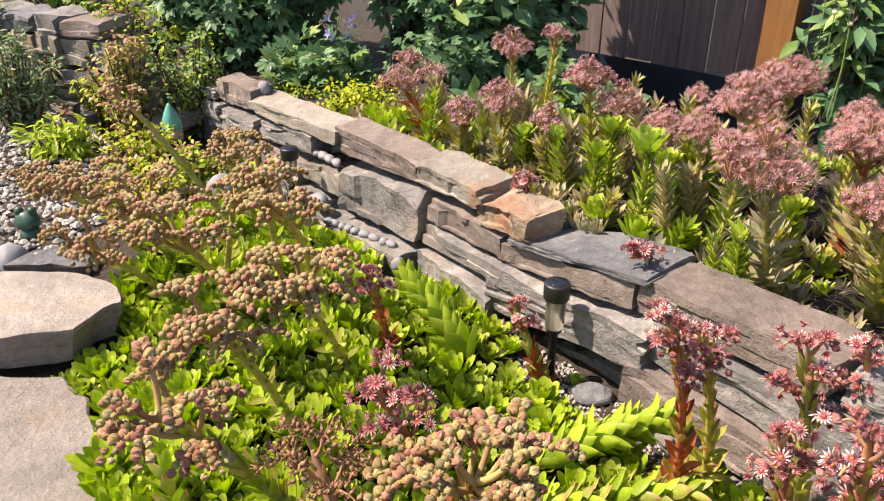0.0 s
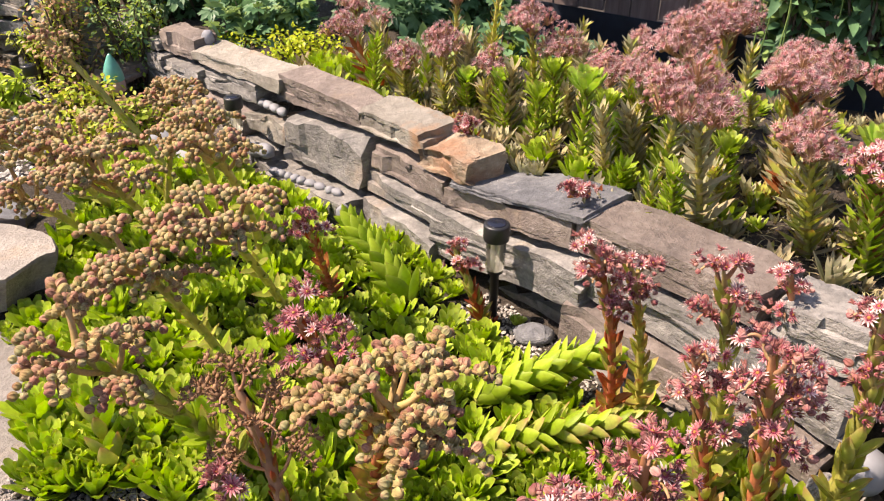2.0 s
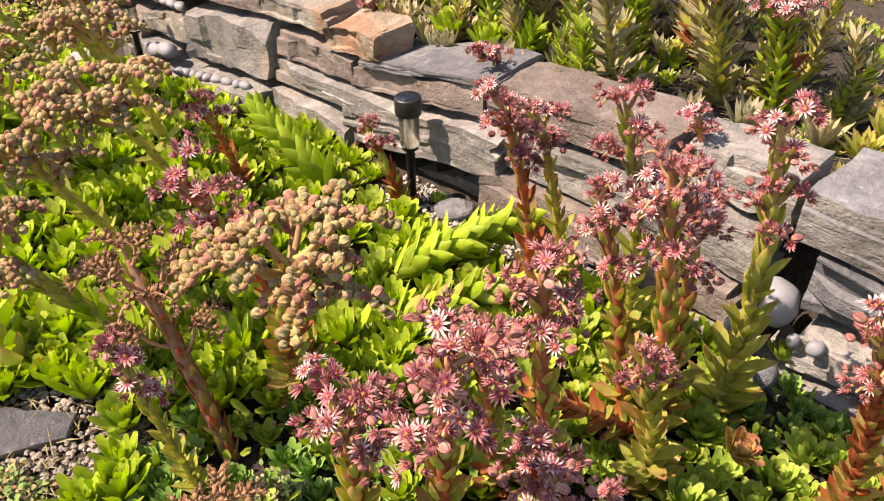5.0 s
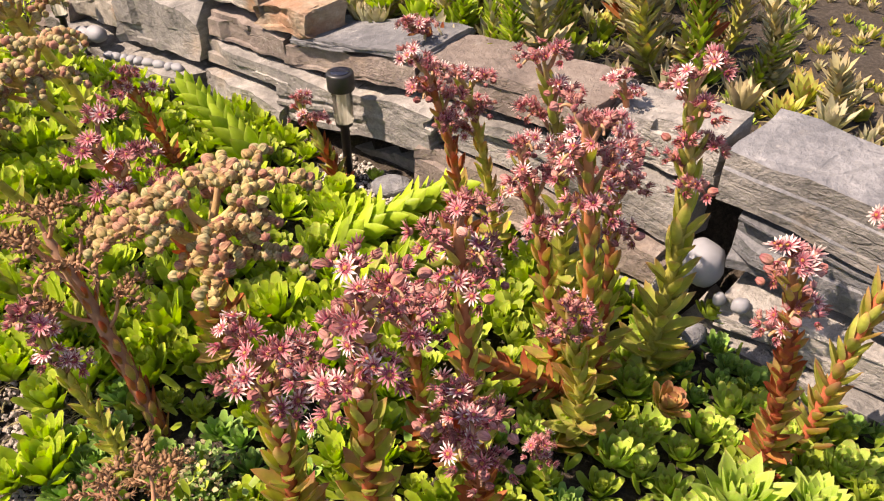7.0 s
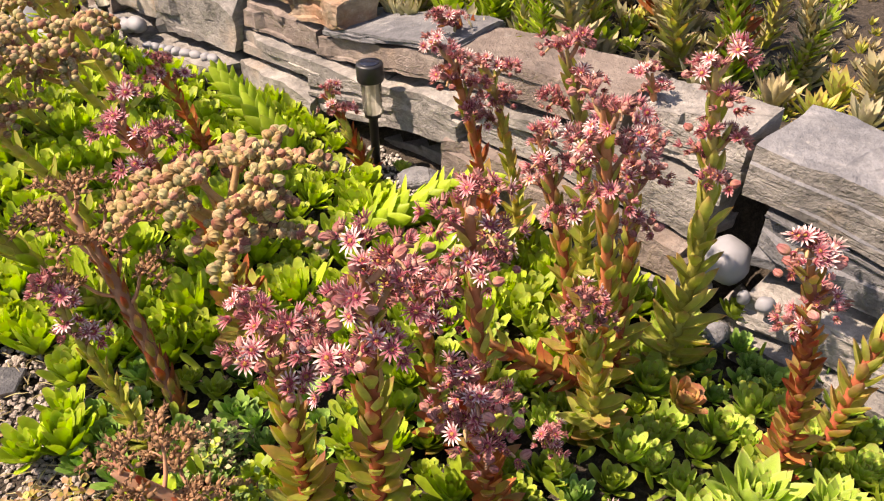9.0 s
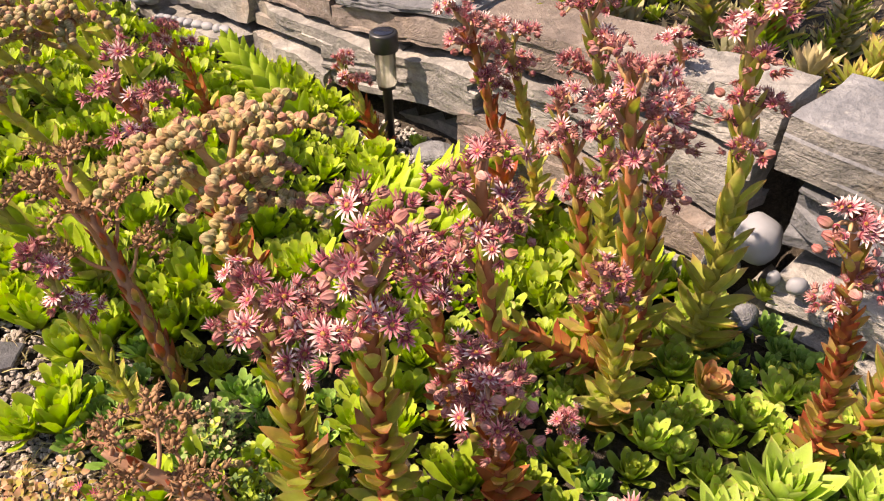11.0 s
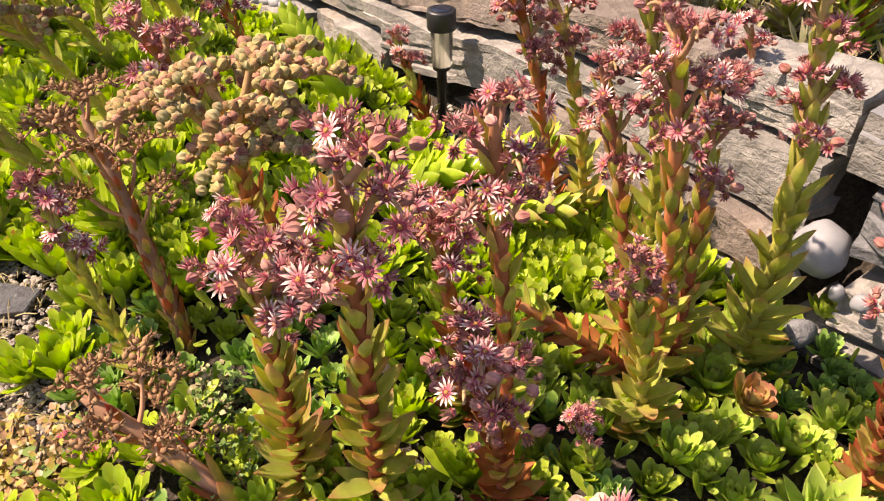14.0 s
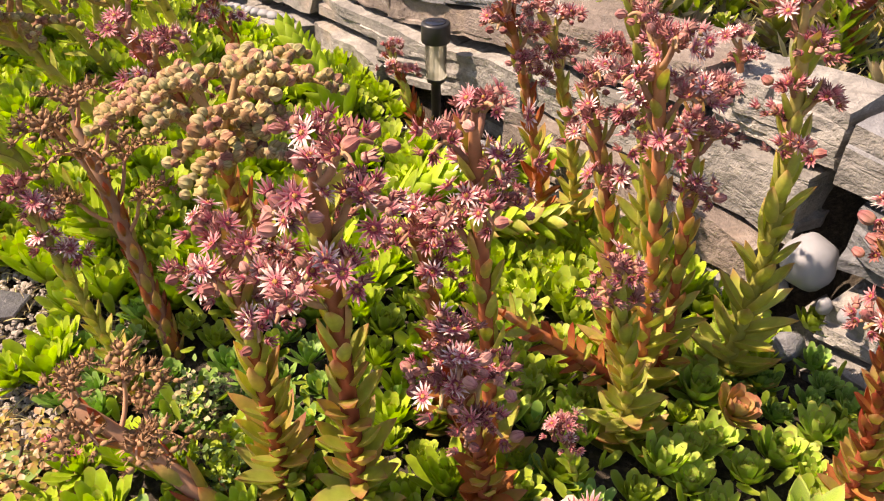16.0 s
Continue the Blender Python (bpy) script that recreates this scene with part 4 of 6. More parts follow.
shrub("stonecrop_mat", "yellow-green stonecrop among the rosettes", "stonecrop", (-0.33, 0.98, 0.06), (0.07, 0.05, 0.05), lambda s: oval(s, 0.7), [YELLOW, SHRUB_LIT], 1200, 60, 24, (0.007, 0.011), shell=0.9)
shrub("stonecrop_mat", "small stonecrop with pale seed heads among rosettes", "stonecrop", (-0.03, 0.58, 0.06), (0.05, 0.045, 0.05), lambda s: oval(s, 0.7), [SHRUB_LIT, SHRUB_LIT, DRYLEAF], 1300, 60, 25, (0.006, 0.010), shell=0.9)

shrub("reddish_sedum", "low reddish sedum at the figurine's foot", "sedum", (-1.08, 2.62, -0.05), (0.16, 0.12, 0.2), lambda s: oval(s, 0.6), [REDSEDUM, BRIGHT, YELLOW], 1300, 30, 26, (0.016, 0.028), shell=0.8)
shrub("reddish_sedum", "low reddish sedum between path and wall", "sedum", (-0.86, 2.5, -0.05), (0.14, 0.12, 0.16), lambda s: oval(s, 0.6), [REDSEDUM, BRIGHT, BRIGHT], 1100, 26, 27, (0.016, 0.028), shell=0.8)
shrub("reddish_sedum", "loose reddish sedum beside the gravel path", "sedum", (-0.98, 2.3, -0.05), (0.16, 0.14, 0.18), lambda s: oval(s, 0.6), [REDSEDUM, YELLOW, BRIGHT], 1200, 26, 28, (0.016, 0.028), shell=0.8)

shrub("leafy_shrub", "low dark green plant behind the flowering houseleeks", "shrub", (0.36, 2.62, 0.05), (0.36, 0.2, 0.24), lambda s: oval(s, 0.6), [SHRUB, SHRUB, SHRUB_LIT], 900, 26, 29, (0.04, 0.07))
shrub("climbing_plant", "broad-leaved climber lit in front of the fence", "climber", (0.20, 3.1, 0.0), (0.26, 0.14, 1.0), lambda s: oval(s, 0.62), [SHRUB, SHRUB_LIT, SHRUB], 260, 14, 31, (0.07, 0.12))

# violet flowers on thin stalks
bells = tagged(new("violet_flower"), "thin stalk with violet-blue flowers by the shrub", "flower")
bells.location = (-0.38, 2.95, 0.1)
pts = [Vector((0, 0, 0)), Vector((0.01, 0, 0.15)), Vector((-0.02, 0, 0.3)), Vector((0.0, 0, 0.36))]
part("stem", Geo().add(tube_shape(pts, [0.003] * 4, 5)).mesh("stem", [SHRUB_LIT]), bells)
rng = random.Random(3)
for k in range(9):
    g = Geo()
    for j in range(5):
        a = 2 * math.pi * j / 5
        g.add(oval(0.022, 0.6), aim((0, 0, 0), (math.cos(a), math.sin(a), 0.5), (0, 0, 1)))
    part("flower", g.mesh("flower", [BLUEPETAL]), bells, pose(rng.uniform(-0.05, 0.05), rng.uniform(-0.03, 0.03), rng.uniform(0.22, 0.38), rng.uniform(20, 90), 0, rng.uniform(0, 360)))


# small cream button flowers on the perennials
rng = random.Random(19)
button = Geo().add(pebble_shape(0.011, 0.011, 0.007, 3, 5, 8)).mesh("flower", [CREAM])
for i in range(12):
    x, y = rng.uniform(1.3, 1.8), rng.uniform(2.72, 2.86)
    top_ = rng.uniform(0.42, 0.72)
    fl = tagged(new("button_flower"), "small round cream flower on a thin stalk", "flower", "cream flowers at the post")
    fl.location = (x, y, 0.15)
    tip = Vector((rng.uniform(-0.05, 0.05), 0, top_ - 0.15))
    part("stem", Geo().add(tube_shape([Vector(), tip * 0.5 + Vector((0.01, 0, 0)), tip], [0.003, 0.0025, 0.002], 5)).mesh("stem", [SHRUB_LIT]), fl)
    part("flower", button, fl, Matrix.Translation(tip) @ pose(0, 0, 0, 25, 0, 0))


# ---------------------------------------------------------------- houseleek rosettes
def rosette_mesh(name, mat, n, size, wide, flat, upright, thick=0.06, curl=0.35, seed=0, blunt=0.5, rows=6):
    """A rosette of fleshy leaves set round by the golden angle, from flat outer ones to upright inner ones."""
    rng = random.Random(seed)
    g = Geo()
    for i in range(n):
        k = i / (n - 1)
        a = i * 2.39996 + rng.uniform(-0.12, 0.12)
        el = radians(flat + (upright - flat) * k ** 0.8 + rng.uniform(-7, 7))
        L = size * (1.0 - 0.62 * k ** 1.4) * rng.uniform(0.88, 1.1)
        d = Vector((math.cos(a) * math.cos(el), math.sin(a) * math.cos(el), math.sin(el)))
        base = Vector((math.cos(a), math.sin(a), 0)) * size * 0.10 * (1 - k) + Vector((0, 0, size * 0.22 * k))
        up = Vector((-math.cos(a) * math.sin(el), -math.sin(a) * math.sin(el), math.cos(el)))
        g.add(leaf_shape(L, L * wide, L * thick, curl * (1 - 0.3 * k), 0.32, rows, 4, blunt), aim(base, d, up))
    return g.mesh(name, [mat])


ROSES = {}
ROSE_ARGS = {
    "lime": (LIME, dict(n=34, size=0.056, wide=0.42, rows=4, flat=10, upright=84, curl=0.45, blunt=0.42)),
    "lime_tall": (LIME, dict(n=34, size=0.068, wide=0.32, rows=4, flat=28, upright=87, curl=0.25, blunt=0.42)),
    "bright": (BRIGHT, dict(n=44, size=0.046, wide=0.44, rows=4, flat=10, upright=86, curl=0.45, blunt=0.42)),
    "bright_tall": (BRIGHT, dict(n=34, size=0.054, wide=0.38, rows=4, flat=24, upright=87, blunt=0.42)),
    "deep": (DEEP, dict(n=58, size=0.043, wide=0.40, rows=4, flat=12, upright=87, curl=0.5, blunt=0.42)),
    "pale": (PALE, dict(n=50, size=0.049, wide=0.36, rows=4, flat=24, upright=85, curl=0.45, blunt=0.42)),
    "large": (PALE, dict(n=42, size=0.060, wide=0.44, rows=5, flat=18, upright=82, curl=0.25, blunt=0.7)),
    "tan": (ORANGELEAF, dict(n=30, size=0.040, wide=0.52, rows=4, flat=20, upright=84, blunt=0.42)),
    "straw": (DRYLEAF, dict(n=24, size=0.066, wide=0.30, rows=3, flat=40, upright=88, curl=0.1, blunt=0.8)),
    "olive": (STEMLEAF, dict(n=24, size=0.060, wide=0.36, rows=3, flat=36, upright=88, curl=0.15, blunt=0.8)),
    "grey": (GREYLEAF, dict(n=26, size=0.066, wide=0.32, rows=3, flat=38, upright=88, curl=0.1, blunt=0.8)),
}
for tag, (mat, args) in ROSE_ARGS.items():
    ROSES[tag] = [rosette_mesh("rosette", mat, seed=k, **args) for k in range(3)]

LABELS = {
    "lime": "open lime-green houseleek rosette in the bed", "lime_tall": "upright lime-yellow houseleek rosette in the bed",
    "bright": "fresh green houseleek rosette in the bed", "bright_tall": "loose bright green houseleek rosette in the bed",
    "deep": "small dense dark green houseleek rosette", "pale": "pale yellow-green houseleek rosette with short tips",
    "large": "large pale green houseleek rosette with reddish leaf tips", "tan": "small tan-brown fading houseleek rosette",
    "straw": "straw-coloured upright houseleek rosette", "olive": "olive upright houseleek rosette with reddish tips", "grey": "grey-green upright houseleek rosette",
}


def rosette(tag, x, y, z, size, seed, tilt=14, group="houseleek rosettes"):
    r = random.Random(seed)
    ob = new("houseleek_rosette", ROSES[tag][seed % 3])
    ob.matrix_basis = pose(x, y, z, r.uniform(-tilt, tilt), r.uniform(-tilt, tilt), r.uniform(0, 360)) @ Matrix.Scale(size, 4)
    return tagged(ob, LABELS[tag], "houseleek", group)


ROSE_LEAF = {}
for tag, (mat, args) in ROSE_ARGS.items():
    ROSE_LEAF[tag] = [Geo().add(leaf_shape(1.0, args["wide"] * k, 0.065, 0.3, 0.3, 6, 6, args["blunt"])).mesh("leaf", [mat]) for k in (1.0, 0.88)]


def leafy_rosette(tag, x, y, z, size, seed, tilt=10, group="small houseleek rosettes"):
    """The same rosette with each leaf a part."""
    rng = random.Random(seed)
    a_ = ROSE_ARGS[tag][1]
    top = tagged(new("houseleek_rosette"), LABELS[tag], "houseleek", group)
    top.matrix_basis = pose(x, y, z, rng.uniform(-tilt, tilt), rng.uniform(-tilt, tilt), rng.uniform(0, 360))
    n, full = a_["n"], a_["size"] * size
    for i in range(n):
        k = i / (n - 1)
        a = i * 2.39996 + rng.uniform(-0.12, 0.12)
        el = radians(a_["flat"] + (a_["upright"] - a_["flat"]) * k ** 0.8 + rng.uniform(-7, 7))
        L = full * (1.0 - 0.62 * k ** 1.4) * rng.uniform(0.88, 1.1)
        d = Vector((math.cos(a) * math.cos(el), math.sin(a) * math.cos(el), math.sin(el)))
        base = Vector((math.cos(a), math.sin(a), 0)) * full * 0.10 * (1 - k) + Vector((0, 0, full * 0.22 * k))
        up = Vector((-math.cos(a) * math.sin(el), -math.sin(a) * math.sin(el), math.cos(el)))
        part("leaf", ROSE_LEAF[tag][i % 2], top, aim(base, d, up, L))
    return top


def inside(x, y, poly):
    hit = False
    for (x0, y0), (x1, y1) in zip(poly, poly[1:] + poly[:1]):
        if (y0 > y) != (y1 > y) and x < (x1 - x0) * (y - y0) / (y1 - y0) + x0:
            hit = not hit
    return hit


def in_bed(x, y):
    q = front(x, y)
    s = (Vector((x, y, 0)) - A).dot(ALONG)
    if q < 0.075 or s < 0.1 or (1.42 < s < 1.9 and q < 0.17):
        return False
    if 0.22 < s < 1.06 and q < 0.155:
        return False
    if x < -0.80 or any(inside(x, y, p) for p in (SLAB_ONE, SLAB_TWO, SLAB_NEAR)):
        return False
    if ((x + 0.42) / 0.19) ** 2 + ((y - 0.71) / 0.13) ** 2 < 1 or ((x + 0.27) / 0.12) ** 2 + ((y - 0.51) / 0.10) ** 2 < 1:
        return False
    return y > 0.12 and x < 1.0


rng = random.Random(21)
placed = []
far, near, leafy, kept = 0, 0, 0, 0
carpet = []
for _ in range(40000):
    x, y = rng.uniform(-0.8, 0.95), rng.uniform(0.15, 2.25)
    if not in_bed(x, y):
        continue
    gap = 0.050 if y > 0.95 else 0.034
    if any((x - a) ** 2 + (y - b) ** 2 < gap * gap for a, b in placed):
        continue
    if (y > 0.85 and far > 380) or (y <= 0.85 and near > 420):
        continue
    placed.append((x, y))
    far, near = far + (y > 0.85), near + (y <= 0.85)
    n = noise.noise((x * 6.1, y * 6.1, 4.0))
    if x > 0.38 and y < 0.60 - 0.06 * (x - 0.4):
        tag = rng.choice(("pale", "pale", "pale", "bright_tall")) if n < 0.3 else "deep"
    elif x > 0.50 and y < 0.80:
        tag = "deep" if n > -0.2 else rng.choice(("bright", "pale"))
    elif x > 0.30 and y < 0.80:
        tag = "deep" if n > 0.25 else rng.choice(("bright", "bright_tall", "pale"))
    elif -0.2 < x < 0.03 and 0.58 < y < 0.74:
        tag = "deep" if n > -0.2 else "bright"
    elif y < 0.75 and x > -0.2:
        tag = "deep" if n > 0.3 else rng.choice(("bright_tall", "bright", "lime_tall", "lime"))
    elif y < 1.05:
        tag = rng.choice(("bright", "bright_tall", "lime", "lime_tall")) if x > -0.05 else rng.choice(("lime", "lime_tall", "lime_tall", "bright_tall"))
    else:
        tag = rng.choice(("lime", "lime_tall", "lime", "bright_tall", "bright"))
    z, size = ground_z(x, y) + 0.006 + rng.uniform(0, 0.012), rng.uniform(0.8, 1.2) * (0.92 if tag == "pale" else 0.74 if y < 0.75 and x > -0.2 else 0.9 if y < 0.85 else 1.0)
    if y < 0.70 and 0.1 < x < 0.8 and leafy < 38:
        leafy += 1
        leafy_rosette(tag, x, y, z, size, len(placed))
    elif y > 1.30 or kept > 240:
        carpet.append((tag, x, y, z, size))
    else:
        kept += 1
        rosette(tag, x, y, z, size, len(placed), 14, "houseleek rosettes" if y > 0.85 else "small houseleek rosettes")
for i, (x, y, s) in enumerate(((0.605, 0.415, 1.25), (0.70, 0.40, 0.9), (0.52, 0.385, 0.85))):
    leafy_rosette("large", x, y, ground_z(x, y) + 0.035, s, 700 + i, 8, "large pale rosettes")
def rose_shape(tag, k):
    me = ROSES[tag][k]
    v = np.empty(len(me.vertices) * 3)
    me.vertices.foreach_get("co", v)
    uvs = np.zeros((len(me.vertices), 2))
    for lp, u in zip(me.loops, me.uv_layers[0].data):
        uvs[lp.vertex_index] = u.uv
    return v.reshape(-1, 3), [tuple(p.vertices) for p in me.polygons], uvs


ROSE_SHAPES = {tag: [rose_shape(tag, k) for k in range(3)] for tag in ROSES}
for tag in ("pale", "olive", "straw", "grey"):
    mat, args = ROSE_ARGS[tag]
    ROSES["small_" + tag] = [rosette_mesh("rosette", mat, seed=k, **{**args, "n": 12, "rows": 3}) for k in range(3)]
    ROSE_SHAPES["small_" + tag] = [rose_shape("small_" + tag, k) for k in range(3)]
for tag in ("lime", "lime_tall", "bright", "bright_tall", "deep", "pale"):
    mat, args = ROSE_ARGS[tag]
    ROSES["far_" + tag] = [rosette_mesh("rosette", mat, seed=k, **{**args, "n": 30, "rows": 3}) for k in range(3)]
    ROSE_SHAPES["far_" + tag] = [rose_shape("far_" + tag, k) for k in range(3)]
rng = random.Random(22)
g = Geo()
for tag, x, y, z, size in carpet:
    g.add(ROSE_SHAPES["far_" + tag][rng.randrange(3)], pose(x, y, z, rng.uniform(-14, 14), rng.uniform(-14, 14), rng.uniform(0, 360)) @ Matrix.Scale(size, 4), 0 if "lime" in tag else 2 if tag == "deep" else 3 if tag == "pale" else 1)
tagged(new("houseleek_carpet", g.mesh("houseleek_carpet", [LIME, BRIGHT, DEEP, PALE])), "crowded lime-green houseleek rosettes along the wall's foot", "ground cover", kind="stuff")

for i, (x, y, z, s, tag) in enumerate(((0.742, 0.752, 0.05, 0.72, "bright"), (0.41, 1.235, 0.02, 0.75, "bright"), (0.435, 1.22, 0.03, 0.7, "bright_tall"), (0.40, 1.205, 0.01, 0.8, "pale"), (0.445, 1.255, 0.02, 0.6, "bright"), (0.285, 1.35, 0.005, 0.55, "pale"), (0.565, 0.558, 0.095, 1.0, "tan"), (0.63, 0.99, 0.0, 0.6, "bright"))):
    rosette(tag, x, y, z, s, 800 + i, 20, "rosettes at the wall's foot")

# the young plants that fill the gaps between the rosettes
rng = random.Random(5)
g = Geo()
shapes = [leaf_shape(0.026, 0.0105, 0.003, 0.3, 0.3, 4, 4, 0.5) for _ in range(1)]
for _ in range(5200):
    x, y = rng.uniform(-0.8, 0.95), rng.uniform(0.15, 2.3)
    if not in_bed(x, y) and not in_bed(x - 0.03, y - 0.02):
        continue
    a, el = rng.uniform(0, 6.28), radians(rng.uniform(15, 80))
    d = (math.cos(a) * math.cos(el), math.sin(a) * math.cos(el), math.sin(el))
    mat = 0 if y > 1.0 else (1 if noise.noise((x * 4, y * 4, 2)) < 0.2 else 2)
    g.add(shapes[0], aim((x, y, ground_z(x, y) + rng.uniform(0, 0.022 if y > 0.9 else 0.03)), d, (0, 0, 1), rng.uniform(0.7, 1.4)), mat)
tagged(new("young_houseleeks", g.mesh("young_houseleeks", [LIME, BRIGHT, DEEP])), "young green offsets filling gaps between rosettes", "ground cover", kind="stuff")


# ---------------------------------------------------------------- flower pieces
def flower_mesh(name, mat, petals, length, raised, seed):
    rng = random.Random(seed)
    g = Geo()
    for i in range(petals):
        a = 2 * math.pi * i / petals + rng.uniform(-0.05, 0.05)
        el = radians(raised + rng.uniform(-9, 9))
        d = Vector((math.cos(a) * math.cos(el), math.sin(a) * math.cos(el), math.sin(el)))
        up = Vector((-math.cos(a) * math.sin(el), -math.sin(a) * math.sin(el), math.cos(el)))
        g.add(leaf_shape(length * rng.uniform(0.9, 1.08), length * 0.31, length * 0.06, -0.12, 0.15, 3, 3, 0.9), aim(Vector((math.cos(a), math.sin(a), 0)) * length * 0.2, d, up))
    for i in range(0, petals, 2):
        a = 2 * math.pi * (i + 0.5) / petals
        d = Vector((math.cos(a) * 0.75, math.sin(a) * 0.75, 0.8))
        g.add(tube_shape([d * length * 0.12, d * length * 0.45], [length * 0.022, length * 0.03], 3), None, 1)
    g.add(lathe_shape([(length * 0.42, length * 0.06), (length * 0.3, length * 0.13), (length * 0.16, length * 0.1)], 7), None, 1)
    g.add(lathe_shape([(length * 0.17, 0.1 * length), (length * 0.16, length * 0.17), (length * 0.08, length * 0.22)], 7), None, 3)
    # the green-pink cup below
    g.add(lathe_shape([(length * 0.1, -length * 0.35), (length * 0.33, -length * 0.22), (length * 0.36, 0.0), (length * 0.2, length * 0.08)], 6), None, 2)
    return g.mesh(name, [mat, STAMEN, BUDPINK, DISC])


def disc_mesh(length):
    return Geo().add(lathe_shape([(length * 0.2, 0.0), (length * 0.21, length * 0.1), (length * 0.13, length * 0.2), (length * 0.04, length * 0.22)], 10)).mesh("disc", [DISC])


def bud_mesh(mat, r, tall, open_tip, seed, rib=0.16):
    prof = [(r * 0.2, -r * 1.0 * tall), (r * 0.75, -r * 0.7 * tall), (r, -r * 0.1 * tall), (r * 0.95, r * 0.35 * tall), (r * 0.62, r * 0.85 * tall), (r * (0.12 + open_tip), r * 1.12 * tall), (r * open_tip * 0.6, r * 1.0 * tall)]
    return Geo().add(lathe_shape(prof[:6], 14, rib, 7)).mesh("bud", [mat])


PL = 0.0112
FLOWERS = [flower_mesh("flower", PETAL_WHITE, 13, PL, 14, 1), flower_mesh("flower", PETAL, 13, PL, 22, 2), flower_mesh("flower", PETAL_WHITE, 11, PL * 0.95, 28, 3), flower_mesh("flower", PETAL, 12, PL * 0.95, 36, 4)]
HALF = [flower_mesh("flower", PETAL, 10, PL * 0.85, 62, 5), flower_mesh("flower", BUDPINK, 10, PL * 0.82, 74, 6), flower_mesh("flower", BUDPURPLE, 9, PL * 0.8, 70, 7)]
DOME_FLOWERS = [flower_mesh("flower", PETAL_PALE, 12, PL, 16, 8), flower_mesh("flower", PETAL_PALE, 12, PL, 40, 9), flower_mesh("flower", PETAL_WHITE, 12, PL, 22, 10), flower_mesh("flower", PETAL, 11, PL * 0.9, 55, 11)]
DISC_MESH = disc_mesh(PL)
SMALL_FLOWER = flower_mesh("flower", MAGENTA, 10, PL * 0.62, 30, 12)
BUDS = {
    "pink": [bud_mesh(BUDPINK, 0.0043, 1.35, 0.3, 1), bud_mesh(BUDPURPLE, 0.0044, 1.2, 0.42, 2), bud_mesh(BUDPINK, 0.0038, 1.3, 0.25, 3)],
    "brown": [bud_mesh(BUDBROWN, 0.0060, 1.05, 0.2, 4), bud_mesh(BUDGREEN, 0.0057, 1.0, 0.2, 5), bud_mesh(BUDROSE, 0.0059, 1.1, 0.2, 6), bud_mesh(BUDBROWN, 0.0053, 1.05, 0.15, 6)],
    "fuzzy": [bud_mesh(BUDFUZZ, 0.0064, 1.1, 0.1, 8), bud_mesh(BUDFUZZ, 0.0055, 1.2, 0.15, 9), HALF[0]],
    "dry": [bud_mesh(BUDDRY, 0.0052, 1.0, 0.5, 6), bud_mesh(BUDDRY, 0.0045, 1.1, 0.4, 7)],
}
def bud_shape(r, tall):
    return lathe_shape([(r * 0.25, -r * 0.9 * tall), (r * 0.8, -r * 0.55 * tall), (r, 0.0), (r * 0.85, r * 0.5 * tall), (r * 0.2, r * 1.05 * tall)], 6, 0.0, 6)


def shrivelled(seed):
    """A dried flower: a few bent dry petals round a hard cup."""
    r = random.Random(seed)
    g = Geo().add(lathe_shape([(0.0012, -0.005), (0.0034, -0.002), (0.0030, 0.002), (0.0012, 0.0035)], 6))
    for i in range(7):
        a, el = i * 0.9 + r.uniform(-0.2, 0.2), radians(r.uniform(42, 95))
        d = Vector((math.cos(a) * math.cos(el), math.sin(a) * math.cos(el), math.sin(el)))
        g.add(leaf_shape(r.uniform(0.006, 0.0095), 0.0026, 0.0008, r.uniform(-0.7, 0.3), 0.3, 4, 3, 0.9), aim(d * 0.002, d, (0, 0, 1)))
    return np.concatenate(g.v), g.f, np.concatenate(g.uv)


DRY_SHAPES = [shrivelled(k) for k in range(4)]
BUD_SHAPES = [bud_shape(0.0064, 0.98), bud_shape(0.0060, 1.0), bud_shape(0.0053, 1.05)]
def far_flower(raised, seed):
    """A starry flower seen from afar: petals alone."""
    r = random.Random(seed)
    g = Geo()
    for i in range(11):
        a, el = 2 * math.pi * i / 11, radians(raised + r.uniform(-9, 9))
        d = Vector((math.cos(a) * math.cos(el), math.sin(a) * math.cos(el), math.sin(el)))
        g.add(leaf_shape(PL * 1.0, PL * 0.27, PL * 0.06, -0.1, 0.1, 2, 3, 0.9), aim(d * 0.002, d, (-d.x, -d.y, 1)))
    return np.concatenate(g.v), g.f, np.concatenate(g.uv)


FAR_FLOWERS = [far_flower(18, 1), far_flower(35, 2), far_flower(58, 3)]
LEAF_SHAPES = [leaf_shape(0.042, 0.0158, 0.0056, c, 0.35, 6, 6, 0.75) for c in (0.2, 0.4, 0.05)]
SHOOT_LEAVES = [leaf_shape(0.046, 0.0215, 0.0028, c, 0.3, 6, 6, 0.75) for c in (0.25, 0.4, 0.1)]
FAR_LEAVES = [leaf_shape(0.044, 0.0125, 0.0022, c, 0.3, 4, 4, 0.75) for c in (0.2, 0.4, 0.05)]
LEAVES = {key: [Geo().add(s).mesh("leaf", [m]) for s in LEAF_SHAPES] for key, m in (("green", STEMLEAF), ("orange", ORANGELEAF), ("red", REDLEAF), ("dry", DRYLEAF), ("grey", GREYLEAF), ("lime", LIME), ("bright", BRIGHT))}
LEAF_MATS = {"green": STEMLEAF, "orange": ORANGELEAF, "red": REDLEAF, "dry": DRYLEAF, "grey": GREYLEAF, "lime": LIME, "bright": BRIGHT}
SHOOTS = {key: [Geo().add(s).mesh("leaf", [m]) for s in SHOOT_LEAVES] for key, m in LEAF_MATS.items()}
